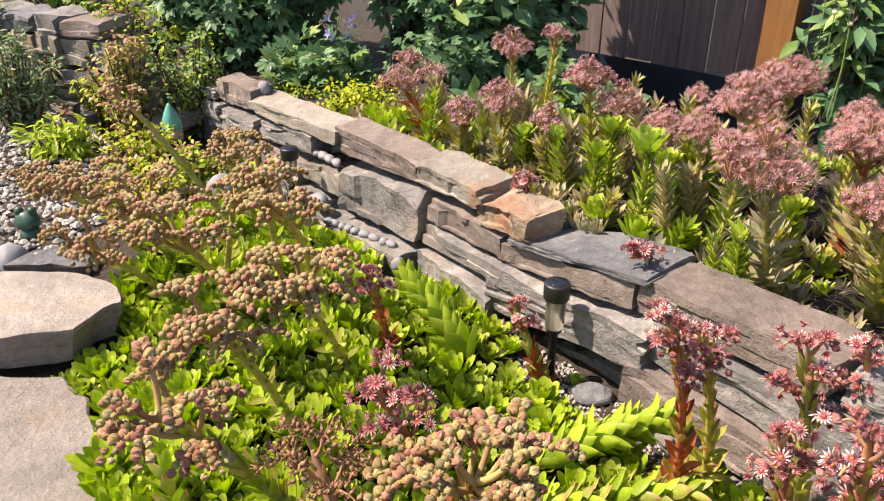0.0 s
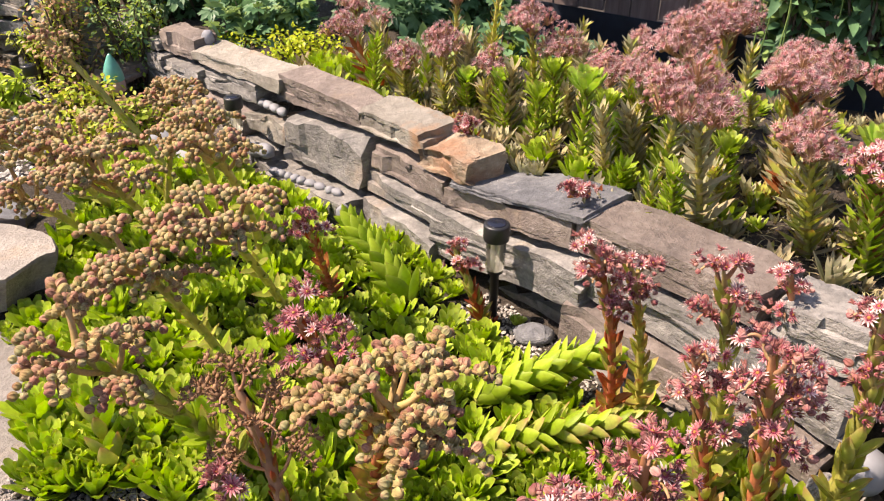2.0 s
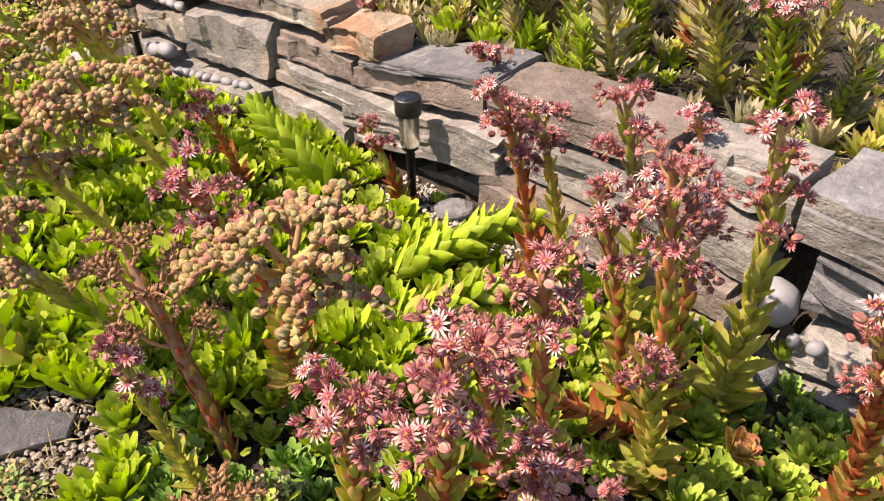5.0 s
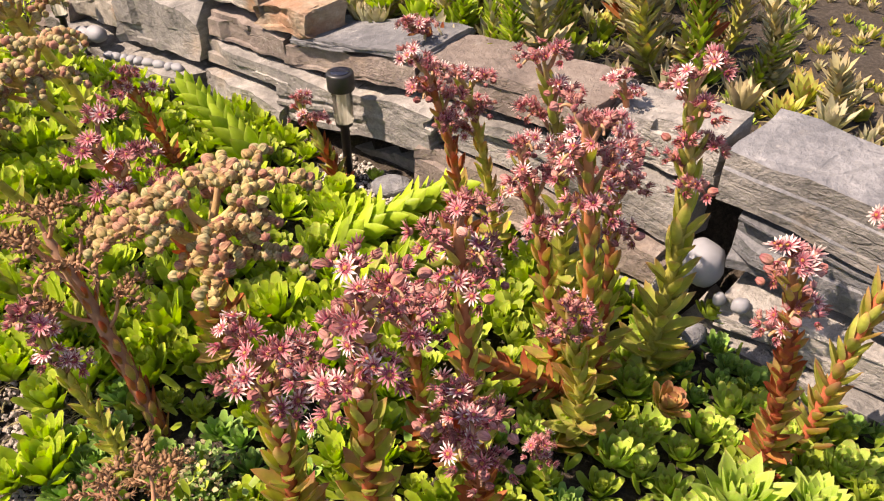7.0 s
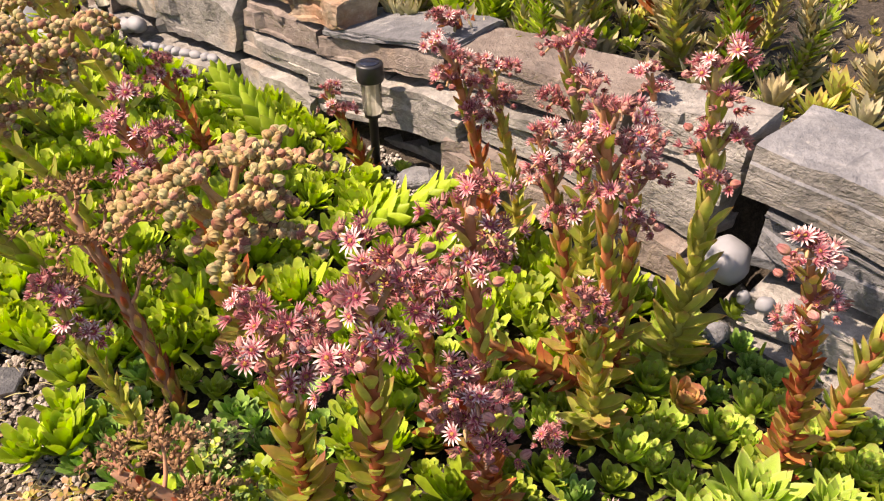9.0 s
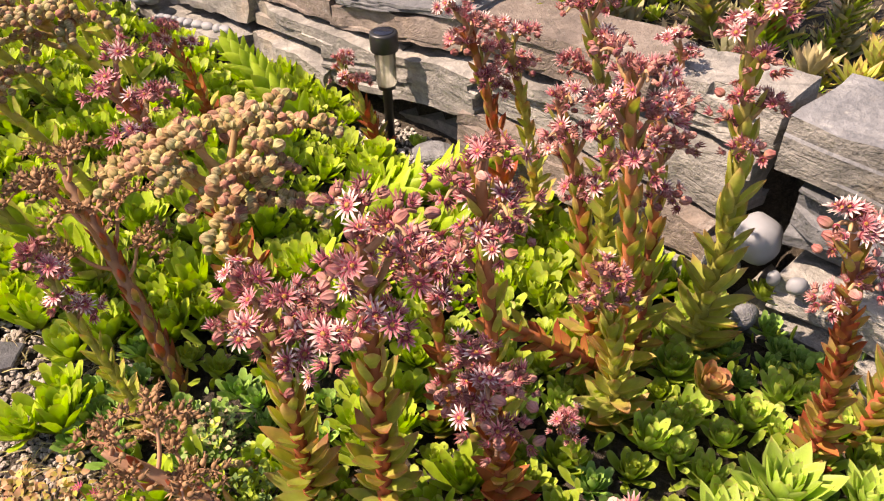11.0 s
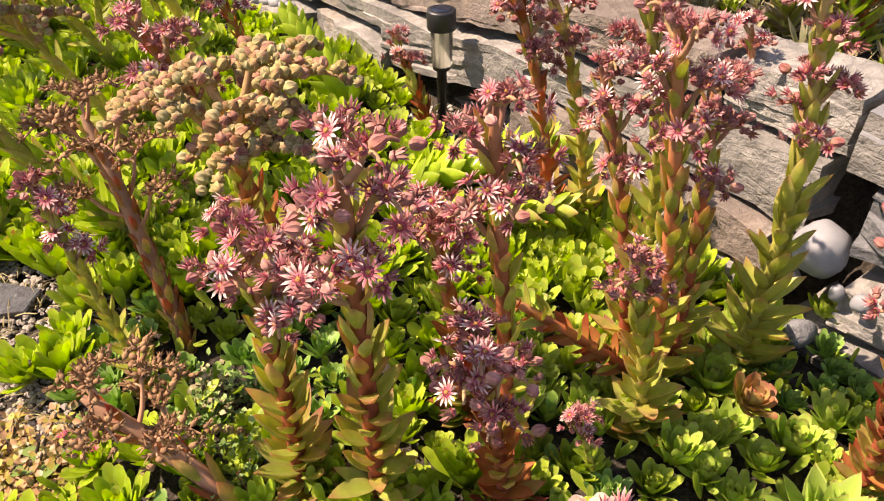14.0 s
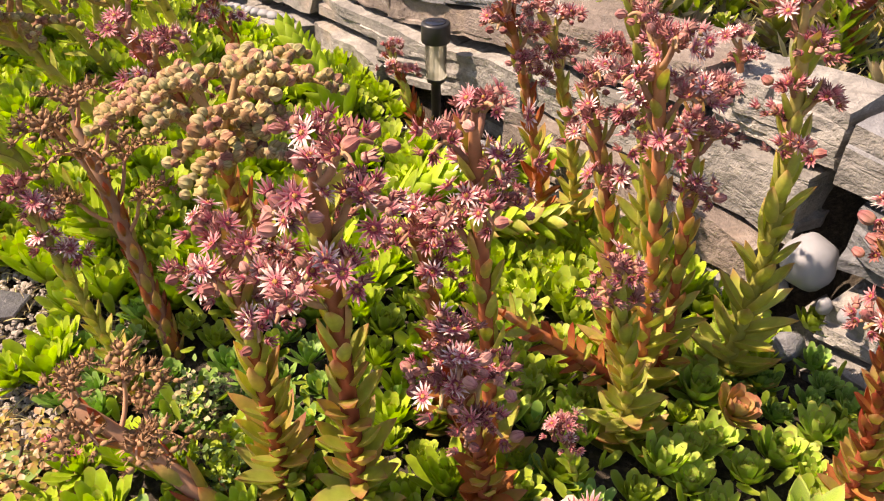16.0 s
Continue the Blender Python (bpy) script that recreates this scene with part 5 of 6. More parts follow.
STEMS = {"red": STEM, "green": STEM_GREEN, "dry": STEM_DRY}

KINDS = {
    "pink": ("pink-flowering houseleek stalk with starry open flowers and buds", 0.23, "pink"),
    "budding": ("houseleek stalk with mostly closed purple-pink buds", 0.1, "pink"),
    "brown": ("faded houseleek stalk with branches of round brown-green buds", 0.0, "brown"),
    "dry": ("dried-up brown houseleek stalk with shrivelled seed heads", 0.0, "dry"),
    "fuzzy": ("houseleek stalk with a fuzzy head of fat pink buds", 0.0, "fuzzy"),
    "bare": ("leafy houseleek stalk without flowers", 0.0, "pink"),
}


def stalk(kind, base, head, spread=0.06, branches=5, per=7, leaves=26, leaf=("green",), stem="red", bend=(0, 0, 0), leaf_size=1.0, size=1.0, seed=0, thick=0.0075, joined=False, label="", rise=0.35, bare_from=0.93, group="flowering houseleeks", dome=0):
    """A houseleek that has shot up to flower: a leafy stem, branches at its top, buds and starry flowers on them."""
    rng = random.Random(seed * 7 + 1)
    text, share, buds = KINDS[kind]
    top = tagged(new("flowering_houseleek"), label or text, "houseleek", group)
    root = Vector((base[0], base[1], ground_z(base[0], base[1]) - 0.005 if len(base) == 2 else base[2]))
    top.location = root
    tip = Vector(head) - root
    ctrl = tip * 0.5 + Vector(bend) + Vector((0, 0, tip.length * 0.08))
    start = Vector((0, 0, 0))
    pts = [bez(start, ctrl, tip, k / 12) for k in range(13)]
    part("stem", Geo().add(tube_shape(pts, [thick * (1 - 0.36 * k / 12) * (0.45 if k == 12 else 1.0) for k in range(13)], 9)).mesh("stem", [STEMS[stem]]), top)
    pile = Geo()
    mats = [LEAF_MATS[k] for k in leaf]
    leaves = leaves if joined or kind in ("bare", "dry") else int(leaves * 1.6)
    for i in range(leaves):
        k = ((i + 0.5) / leaves) ** (1.1 if joined or bare_from == 1 else 1.15 if leaf[0] == "orange" else 1.55) * bare_from
        p = bez(start, ctrl, tip, k)
        d = (bez(start, ctrl, tip, min(1, k + 0.02)) - bez(start, ctrl, tip, max(0, k - 0.02))).normalized()
        a = i * 2.39996 + rng.uniform(-0.2, 0.2)
        side = d.orthogonal().normalized()
        side = (Matrix.Rotation(a, 3, d) @ side).normalized()
        open_ = radians((24 if kind == "dry" else 62 - 30 * min(1.0, k * 3.0) if leaf[0] == "orange" else 50 if kind == "bare" and not joined else 56 - 20 * k if joined else 60 - 38 * min(1.0, k * 1.7)) + rng.uniform(-9, 9))
        along = d * math.cos(open_) + side * math.sin(open_)
        m = aim(p + side * thick * 0.6, along, d * math.sin(open_) - side * math.cos(open_), leaf_size * ((1.25 - 0.55 * min(1.0, k * 1.3)) if bare_from < 1 else 1.15 - 0.35 * k) * rng.uniform(0.85, 1.12))
        which = min(len(leaf) - 1, int(rng.random() * len(leaf)))
        if joined:
            pile.add(FAR_LEAVES[i % 3], m, which)
        else:
            part("leaf", (SHOOTS if kind == "bare" else LEAVES)[leaf[which]][i % 3], top, m)
    if joined and leaves:
        part("leaves", pile.mesh("leaves", mats), top)
    if kind == "bare":
        return top
    if dome:
        tuft, far_head = Geo(), Geo()
        lumps = 5 + dome // 12
        each = max(6, int(dome * (3.2 if head[1] > 1.15 else 2.0) / lumps))
        for c in range(lumps):
            a, far_out = c * 2.39996 + rng.uniform(-0.3, 0.3), 0.0 if c == 0 else rng.uniform(0.45, 0.72)
            mid = tip + Vector((math.cos(a) * far_out, math.sin(a) * far_out, 0.5 - 0.8 * far_out + rng.uniform(-0.25, 0.2))) * spread
            root_ = bez(start, ctrl, tip, 0.9 - 0.1 * far_out)
            tuft.add(tube_shape([root_, (root_ + mid) / 2 + Vector((0, 0, -spread * 0.08)), mid], [0.0032, 0.0026, 0.002], 5))
            for i in range(each):
                h = 1 - (i + 0.5) / each * 1.15
                a, r = i * 2.39996 + c, math.sqrt(max(0.0, 1 - h * h))
                d = Vector((math.cos(a) * r, math.sin(a) * r, max(-0.2, h)))
                q = mid + d * spread * 0.40 * rng.uniform(0.75, 1.1)
                tuft.add(tube_shape([mid - Vector((0, 0, spread * 0.25)), q - d * 0.004], [0.0014, 0.0012], 3))
                facing = (d + Vector((rng.gauss(0, 0.25), rng.gauss(0, 0.25) - 0.15, 0.4))).normalized()
                m = aim(q, facing.orthogonal(), facing, size * rng.uniform(0.8, 1.1))
                k = rng.random()
                if head[1] > 1.15:
                    if k < 0.9:
                        far_head.add(FAR_FLOWERS[rng.randrange(3)], m, rng.choice((0, 1, 1, 0, 2)))
                    else:
                        far_head.add(BUD_SHAPES[2], m, 2)
                    continue
                part("flower" if k < 0.8 else "bud", DOME_FLOWERS[rng.randrange(4)] if k < 0.55 else HALF[rng.randrange(3)] if k < 0.8 else rng.choice(BUDS["pink"]), top, m)
        tagged(part("branch", tuft.mesh("branch", [BRANCH]), top), kind="stuff")
        if far_head.n:
            tagged(part("flower_head", far_head.mesh("flower_head", [PETAL_PALE, PETAL_WHITE, BUDPINK]), top, None, "lumpy head of small pink starry flowers"), kind="stuff")
        return top
    far_buds = kind == "dry" or (kind == "brown" and root.y > 1.0)
    heads = Geo()
    up = Vector((0, 0, 1))
    round_ = size * {"brown": 0.0060, "dry": 0.0052, "fuzzy": 0.0072}.get(kind, 0.0060)
    wood = {"brown": 0.0042, "dry": 0.0024}.get(kind, 0.0030) * size
    axis = (pts[-1] - pts[-3]).normalized()
    turn = rng.uniform(0, 6.28)

    def place(q, facing, chance_open):
        r = rng.random()
        m = aim(q + facing * (0.007 * size if r < chance_open else 0.0), facing.orthogonal(), facing, size * rng.uniform(0.76, 1.12) * (0.95 if kind == "dry" else 1.0))
        if kind in ("pink", "budding") and r < chance_open:
            fl = part("flower", FLOWERS[rng.choice((0, 0, 1, 2, 2, 3))], top, m)
            if not joined:
                part("disc", DISC_MESH, fl)
        elif kind in ("pink", "budding") and r < chance_open + 0.62:
            part("flower", HALF[rng.randrange(3)], top, m)
        elif far_buds:
            heads.add(DRY_SHAPES[rng.randrange(4)] if kind == "dry" else BUD_SHAPES[rng.randrange(3)], m, rng.choice((0, 0, 1, 1, 2)))
        else:
            part("bud", rng.choice(BUDS[buds]), top, m)

    if kind in ("pink", "budding", "fuzzy"):
        for i in range(6):
            d = (Matrix.Rotation(i * 2.39996, 3, "Z") @ Vector((0.9 * math.sqrt(i / 6), 0, 1))).normalized()
            place(tip + d * round_ * (0.8 + 0.25 * i), d, share)
    if kind == "brown":
        lean = Vector((axis.x, axis.y, 0)) * 0.5
    else:
        lean = Vector()
    for b in range(branches):
        a = turn + b * 2.39996 + rng.uniform(-0.3, 0.3)
        side = axis.orthogonal().normalized()
        side = (Matrix.Rotation(a, 3, axis) @ side).normalized()
        side = Vector((side.x + lean.x, side.y + lean.y, max(-0.1, side.z))).normalized()
        down = (b + 0.5) / branches
        k0 = 1.0 - (0.22 if kind == "brown" else 0.5 if kind == "dry" else 0.34) * down
        o = bez(start, ctrl, tip, k0)
        L = spread * (0.86 if kind in ("brown", "dry") else 0.66) * rng.uniform(0.7, 1.25) * (0.62 + 0.45 * down)
        lift = rise * rng.uniform(0.8, 1.25) * (1.5 - 0.7 * down)
        rising = (up + axis * 0.5).normalized()
        fork = o + side * L * 0.46 + rising * L * (0.2 + 0.55 * lift)
        g = Geo()
        neck = [bez(o, o + side * L * 0.26 + rising * L * 0.05, fork, k / 4) for k in range(5)]
        g.add(tube_shape(neck, [wood * (1.15 - 0.25 * k / 4) for k in range(5)], 7))
        flat = Vector((side.x, side.y, 0))
        flat = flat.normalized() if flat.length > 0.05 else Vector((1, 0, 0))
        if not far_buds:
            place(fork + up * round_ * 1.2, (up + side * 0.4).normalized(), share * 2.2)
        for sgn in ((-1, 0.1, 1) if rng.random() < (0.45 if kind == "brown" else 0.2) else (-1, 1)):
            way = Matrix.Rotation(sgn * radians(rng.uniform(26, 52)), 3, "Z") @ flat
            La = L * rng.uniform(0.5, 0.72) * {"fuzzy": 0.6}.get(kind, 1.0)
            end = fork + way * La * 0.95 + rising * La * lift * rng.uniform(-0.15, 0.55)
            mid = fork + way * La * 0.5 + rising * La * (0.5 * lift + 0.24)
            arm = [bez(fork, mid, end, k / 5) for k in range(6)]
            g.add(tube_shape(arm, [wood * (0.85 - 0.35 * k / 5) for k in range(6)], 6))
            n = max(1, min(6 if kind == "dry" else per, int(La * 1.05 / (round_ * 1.52))))
            for j in range(n + 1):
                k = (j + 0.3) / (n + 0.3)
                p = bez(fork, mid, end, k)
                fwd = (bez(fork, mid, end, min(1, k + 0.05)) - bez(fork, mid, end, k - 0.05)).normalized()
                lat = fwd.cross(up)
                lat = lat.normalized() if lat.length > 0.01 else Vector((1, 0, 0))
                for row in (-1, 1):
                    facing = (up * 0.75 + lat * row * rng.uniform(0.6, 1.1) + fwd * (0.1 + 0.7 * k * k) + Vector((rng.gauss(0, 0.14), rng.gauss(0, 0.14), 0))).normalized()
                    q = p + facing * (round_ * rng.uniform(0.9, 1.4) + wood * 0.4) + fwd * row * round_ * 0.35 + Vector((rng.gauss(0, 1), rng.gauss(0, 1), rng.gauss(0, 1))) * round_ * 0.22
                    place(q, facing, share * (1.2 - 0.6 * k))
        part("branch", g.mesh("branch", [STEM_DRY if kind == "dry" else FATBRANCH if kind == "brown" else BRANCH]), top)
    if far_buds:
        tagged(part("bud_cluster", heads.mesh("bud_cluster", [BUDDRY] * 3 if kind == "dry" else [BUDBROWN, BUDGREEN, BUDROSE]), top, None, "shrivelled brown seed heads" if kind == "dry" else "crowded round brown-green buds"), kind="stuff")
    return top


# the stalks in the middle of the bed
stalk("pink", (0.165, 0.455), (0.170, 0.370, 0.520), 0.080, 8, 9, 44, ("green", "orange", "green"), "red", (0, 0.02, 0), 1.1, seed=1, rise=0.6, thick=0.0095)
stalk("pink", (0.085, 0.475), (0.082, 0.452, 0.395), 0.07, 7, 8, 44, ("green", "orange", "green"), "red", (0, 0.01, 0), 1.1, seed=2, thick=0.009, rise=0.5)
stalk("pink", (0.305, 0.53), (0.270, 0.490, 0.498), 0.072, 8, 9, 34, ("green", "orange"), "red", (0, 0, 0), 1.0, seed=3, rise=0.5, thick=0.0085)
stalk("pink", (0.295, 0.45), (0.255, 0.398, 0.335), 0.062, 7, 8, 40, ("red", "orange", "red"), "red", (0.01, 0, 0), 0.9, seed=4, thick=0.008)
stalk("pink", (0.26, 0.59), (0.222, 0.54, 0.375), 0.065, 6, 8, 30, ("green", "red"), "red", (0, 0, 0), 0.9, seed=5)
stalk("pink", (0.470, 0.70), (0.392, 0.70, 0.435), 0.062, 6, 9, 36, ("green", "orange"), "red", (0.02, 0, -0.01), 1.0, seed=6, rise=0.6, thick=0.008)
stalk("pink", (0.490, 0.655), (0.428, 0.60, 0.515), 0.07, 8, 8, 40, ("green", "orange", "green"), "red", (0.02, 0, 0), 1.1, seed=7, rise=0.6, thick=0.009)
stalk("budding", (0.525, 0.68), (0.49, 0.65, 0.445), 0.06, 6, 8, 36, ("green", "orange"), "red", (0.012, 0, 0), 1.0, seed=8, thick=0.008)
stalk("pink", (0.61, 0.69), (0.568, 0.648, 0.525), 0.06, 8, 9, 40, ("green",), "green", (0.05, 0.02, -0.02), 1.35, seed=9, rise=0.5, thick=0.0095)
stalk("pink", (0.682, 0.483), (0.578, 0.432, 0.447), 0.042, 6, 7, 58, ("orange", "red", "orange"), "red", (0.03, 0, -0.02), 0.9, seed=10, thick=0.0075)
stalk("pink", (0.762, 0.51), (0.86, 0.53, 0.495), 0.05, 6, 8, 54, ("orange", "green"), "red", (-0.03, 0, 0), 0.95, seed=11, thick=0.0075)
stalk("pink", (0.03, 0.86), (-0.078, 0.735, 0.475), 0.07, 6, 9, 32, ("green", "red"), "red", (0.0, 0.0, 0.02), 0.9, seed=12, rise=0.5)
stalk("pink", (-0.115, 0.615), (-0.154, 0.596, 0.370), 0.02, 5, 5, 36, ("green",), "green", (0.0, 0, -0.02), 0.7, seed=13, thick=0.0055, label="thin houseleek stalk with one small pink flower head")
stalk("pink", (0.218, 1.335), (0.145, 1.36, 0.200), 0.035, 4, 5, 45, ("green", "red"), "green", (0.01, 0, -0.01), 0.8, seed=14, thick=0.006)
stalk("budding", (-0.106, 1.42), (-0.142, 1.27, 0.325), 0.04, 5, 8, 36, ("red", "green"), "red", (0, 0, 0), 0.85, seed=15)
stalk("pink", (0.405, 1.01), (0.318, 0.905, 0.455), 0.065, 8, 9, 36, ("green", "red", "orange"), "red", (0.03, -0.01, -0.01), 1.0, seed=16, rise=0.7, thick=0.008)
stalk("budding", (0.47, 1.04), (0.375, 0.93, 0.425), 0.05, 6, 8, 34, ("green", "orange"), "green", (0.02, 0, 0), 1.0, seed=17)
stalk("pink", (0.53, 0.86), (0.442, 0.775, 0.505), 0.055, 6, 7, 36, ("green",), "green", (0.03, 0, 0), 1.15, seed=19, rise=0.8)
stalk("budding", (0.465, 0.575), (0.405, 0.535, 0.325), 0.035, 5, 5, 34, ("green", "orange", "green"), "green", (0.01, 0, 0), 1.1, seed=21, label="short houseleek stalk with a tuft of pale pink buds")
stalk("pink", (0.40, 0.50), (0.36, 0.47, 0.175), 0.022, 4, 4, 15, ("bright",), "green", (0, 0, 0), 0.6, size=0.7, seed=22, thick=0.004, label="small low houseleek stalk with tiny pink flowers")
stalk("fuzzy", (0.34, 0.20), (0.318, 0.228, 0.372), 0.04, 7, 4, 20, ("green", "red"), "red", (0, 0, 0), 1.0, seed=23, label="houseleek stalk with a fuzzy head of fat pink buds", rise=0.8)
stalk("bare", (0.475, 0.645, 0.05), (0.305, 0.62, 0.20), leaves=34, leaf=("red", "red", "green"), bend=(0.01, 0, -0.02), leaf_size=0.8, seed=24, label="leaning red-leaved houseleek stalk without flowers", bare_from=1.0)

# faded stalks with round buds
stalk("brown", (-0.20, 0.89), (-0.350, 0.745, 0.430), 0.098, 8, 8, 46, ("lime", "green"), "green", (0.03, 0.02, -0.05), 1.15, seed=31, thick=0.012, size=0.98, rise=0.35)
stalk("brown", (-0.27, 1.14), (-0.345, 0.965, 0.415), 0.105, 9, 8, 40, ("green", "lime"), "green", (0.02, 0, -0.02), 1.1, seed=32, thick=0.009, joined=True)
stalk("brown", (-0.20, 1.36), (-0.235, 1.02, 0.45), 0.11, 9, 9, 30, ("green", "lime"), "green", (0, 0, 0), 1.1, seed=33, thick=0.009, joined=True)
stalk("brown", (-0.30, 1.62), (-0.28, 1.235, 0.475), 0.098, 8, 9, 30, ("lime", "green"), "green", (0.02, 0, 0), 1.1, seed=34, thick=0.011, rise=0.5, joined=True)
stalk("brown", (0.0, 0.80), (0.040, 0.630, 0.430), 0.125, 12, 9, 36, ("green", "orange"), "red", (-0.02, 0, 0), 1.1, seed=35, thick=0.009, size=0.97, rise=0.22)
stalk("brown", (-0.60, 1.75), (-0.64, 1.50, 0.345), 0.116, 9, 9, 30, ("lime",), "green", (0, 0, 0), 1.1, seed=36, thick=0.011, rise=0.5, joined=True)
stalk("brown", (-0.68, 1.80), (-0.80, 1.60, 0.35), 0.116, 9, 9, 30, ("lime", "green"), "green", (0, 0, 0), 1.1, seed=37, thick=0.011, rise=0.5, joined=True)
stalk("brown", (-0.54, 1.93), (-0.86, 2.0, 0.46), 0.058, 6, 6, 30, ("lime", "green"), "green", (0, 0, 0.02), 0.9, seed=38, thick=0.010, rise=0.5, joined=True)
stalk("brown", (-0.45, 1.55), (-0.50, 1.30, 0.39), 0.098, 8, 8, 30, ("lime", "green"), "green", (0, 0, 0), 1.1, seed=39, thick=0.0095, rise=0.5, joined=True)
stalk("brown", (-0.52, 2.02), (-0.56, 1.90, 0.33), 0.081, 7, 8, 30, ("lime", "green"), "green", (0, 0, 0), 1.0, seed=40, thick=0.0095, rise=0.5, joined=True)
stalk("brown", (-0.50, 2.1), (-0.62, 2.15, 0.27), 0.069, 7, 7, 30, ("lime", "green"), "green", (0, 0, 0), 0.9, seed=41, thick=0.0095, rise=0.5, joined=True)
stalk("brown", (-0.62, 1.62), (-0.70, 1.36, 0.33), 0.093, 7, 8, 30, ("lime", "green"), "green", (0, 0, 0), 1.0, seed=44, thick=0.0095, rise=0.5, joined=True)
stalk("brown", (-0.55, 1.70), (-0.47, 1.62, 0.33), 0.093, 7, 8, 30, ("lime", "green"), "green", (0, 0, 0), 1.0, seed=45, thick=0.0095, rise=0.5, joined=True)
stalk("brown", (-0.42, 1.78), (-0.40, 1.58, 0.39), 0.093, 7, 8, 30, ("lime", "green"), "green", (0, 0, 0), 1.0, seed=46, thick=0.0095, rise=0.5, joined=True)
stalk("brown", (-0.75, 1.9), (-0.95, 1.72, 0.31), 0.093, 7, 8, 30, ("lime", "green"), "green", (0, 0, 0), 1.0, seed=47, thick=0.0095, rise=0.5, joined=True)
stalk("dry", (-0.09, 0.685), (-0.165, 0.755, 0.36), 0.10, 9, 10, 60, ("red", "red", "orange"), "dry", (0.01, -0.01, 0), 0.62, seed=42, thick=0.011, rise=0.6)
stalk("dry", (0.035, 0.445), (-0.105, 0.47, 0.215), 0.09, 7, 9, 16, ("orange", "red"), "dry", (0.02, 0, -0.02), 0.9, seed=43, thick=0.0115, rise=0.3)

# small things at the gravel's edge
for x, y, k in ((-0.15, 0.50, 0), (-0.13, 0.49, 1), (-0.165, 0.505, 2), (-0.03, 0.478, 3)):
    fl = tagged(new("pink_flower"), "small magenta flower low over the stonecrop", "flower", "magenta flowers at the gravel")
    fl.location = (x, y, ground_z(x, y))
    part("stem", Geo().add(tube_shape([Vector((0.01, 0, 0)), Vector((0.004, 0, 0.02)), Vector((0, 0, 0.045 + 0.004 * k))], [0.0014, 0.0012, 0.001], 5)).mesh("stem", [STEM]), fl)
    part("flower", SMALL_FLOWER, fl, pose(0, 0, 0.045 + 0.004 * k, 20 - 15 * k, 10, 50 * k))
weed = tagged(new("leafy_weed"), "low weed with broad dark green leaves in gravel", "weed")
weed.location = (-0.19, 0.515, ground_z(-0.19, 0.515) + 0.012)
for k, (turn, length) in enumerate(((150, 0.055), (195, 0.05), (100, 0.04), (250, 0.035))):
    part("leaf", Geo().add(leaf_shape(length, length * 0.42, 0.0014, 0.2, 0.2, 6, 4, 0.9)).mesh("leaf", [SHRUB_LIT]), weed, pose(0, 0, 0, 12, 0, turn))
string = tagged(new("stonecrop_shoot"), "arched stonecrop shoot strung with orange-tan buds", "stonecrop")
string.location = (-0.04, 0.50, ground_z(-0.04, 0.50))
line = [Vector((0, 0, 0)), Vector((0.008, 0.012, 0.03)), Vector((0.03, 0.02, 0.042)), Vector((0.055, 0.02, 0.036)), Vector((0.07, 0.016, 0.02))]
part("stem", Geo().add(tube_shape(line, [0.0022, 0.002, 0.002, 0.0018, 0.0012], 6)).mesh("stem", [FATBRANCH]), string)
for k in range(13):
    u = 0.8 + k / 12 * 3.15
    i = min(3, int(u))
    part("bud", BUDS["brown"][0], string, Matrix.Translation(line[i].lerp(line[i + 1], u - i) + Vector((0.002 * (-1) ** k, 0, 0.003))) @ pose(0, 0, 0, 25 * (-1) ** k, 40, 0) @ Matrix.Scale(0.75, 4))

# stalks lying in the bed, not yet in flower
stalk("bare", (0.17, 1.05, 0.06), (0.42, 1.13, 0.10), leaves=78, leaf=("lime",), stem="green", leaf_size=1.4, seed=51, label="lime houseleek shoot lying across the bed", bare_from=1.0)
stalk("bare", (0.16, 0.93, 0.06), (0.42, 0.94, 0.10), leaves=66, leaf=("lime", "green"), stem="green", leaf_size=1.2, seed=52, label="yellow-tinged houseleek shoot lying across the bed", bare_from=1.0)
stalk("bare", (0.06, 1.38, 0.05), (-0.08, 1.56, 0.15), leaves=66, leaf=("lime",), stem="green", leaf_size=1.45, seed=53, label="long-leaved lime houseleek shoot rising in the bed", bare_from=1.0)
stalk("bare", (-0.40, 0.86, 0.06), (-0.44, 0.93, 0.16), leaves=30, leaf=("lime", "green"), stem="green", leaf_size=1.2, seed=54, label="short yellow-green houseleek shoot at the gravel", bare_from=1.0)

# stalks on the upper bed
def upper(base, head, spread, count, leaf, seed, leaf_size=0.9, leaves=60, stem="green", kind="pink"):
    return stalk(kind, base, head, spread, 5, 6, leaves, leaf, stem, leaf_size=leaf_size, seed=seed, joined=True, dome=count, group="houseleeks on the upper bed",
                 label="tall houseleek stalk with a dome of pink starry flowers")


upper((0.40, 1.96), (0.362, 1.90, 0.52), 0.061, 41, ("bright", "green"), 61)
upper((0.46, 1.93), (0.44, 1.87, 0.47), 0.061, 36, ("green", "bright"), 62)
upper((-0.02, 2.15), (-0.125, 2.28, 0.41), 0.066, 41, ("dry", "red"), 63, 1.3, 50, "red")
upper((0.04, 2.12), (-0.03, 2.24, 0.44), 0.050, 27, ("dry", "green"), 64, 1.2)
upper((0.16, 2.06), (0.155, 1.97, 0.45), 0.066, 41, ("green", "dry"), 65, 1.1)
upper((0.20, 2.2), (0.195, 2.15, 0.54), 0.061, 36, ("green", "dry"), 66)
upper((0.30, 2.25), (0.32, 2.2, 0.56), 0.039, 18, ("green",), 67)
upper((0.66, 1.62), (0.645, 1.59, 0.56), 0.070, 61, ("grey", "grey", "dry"), 70, 1.3, 56)
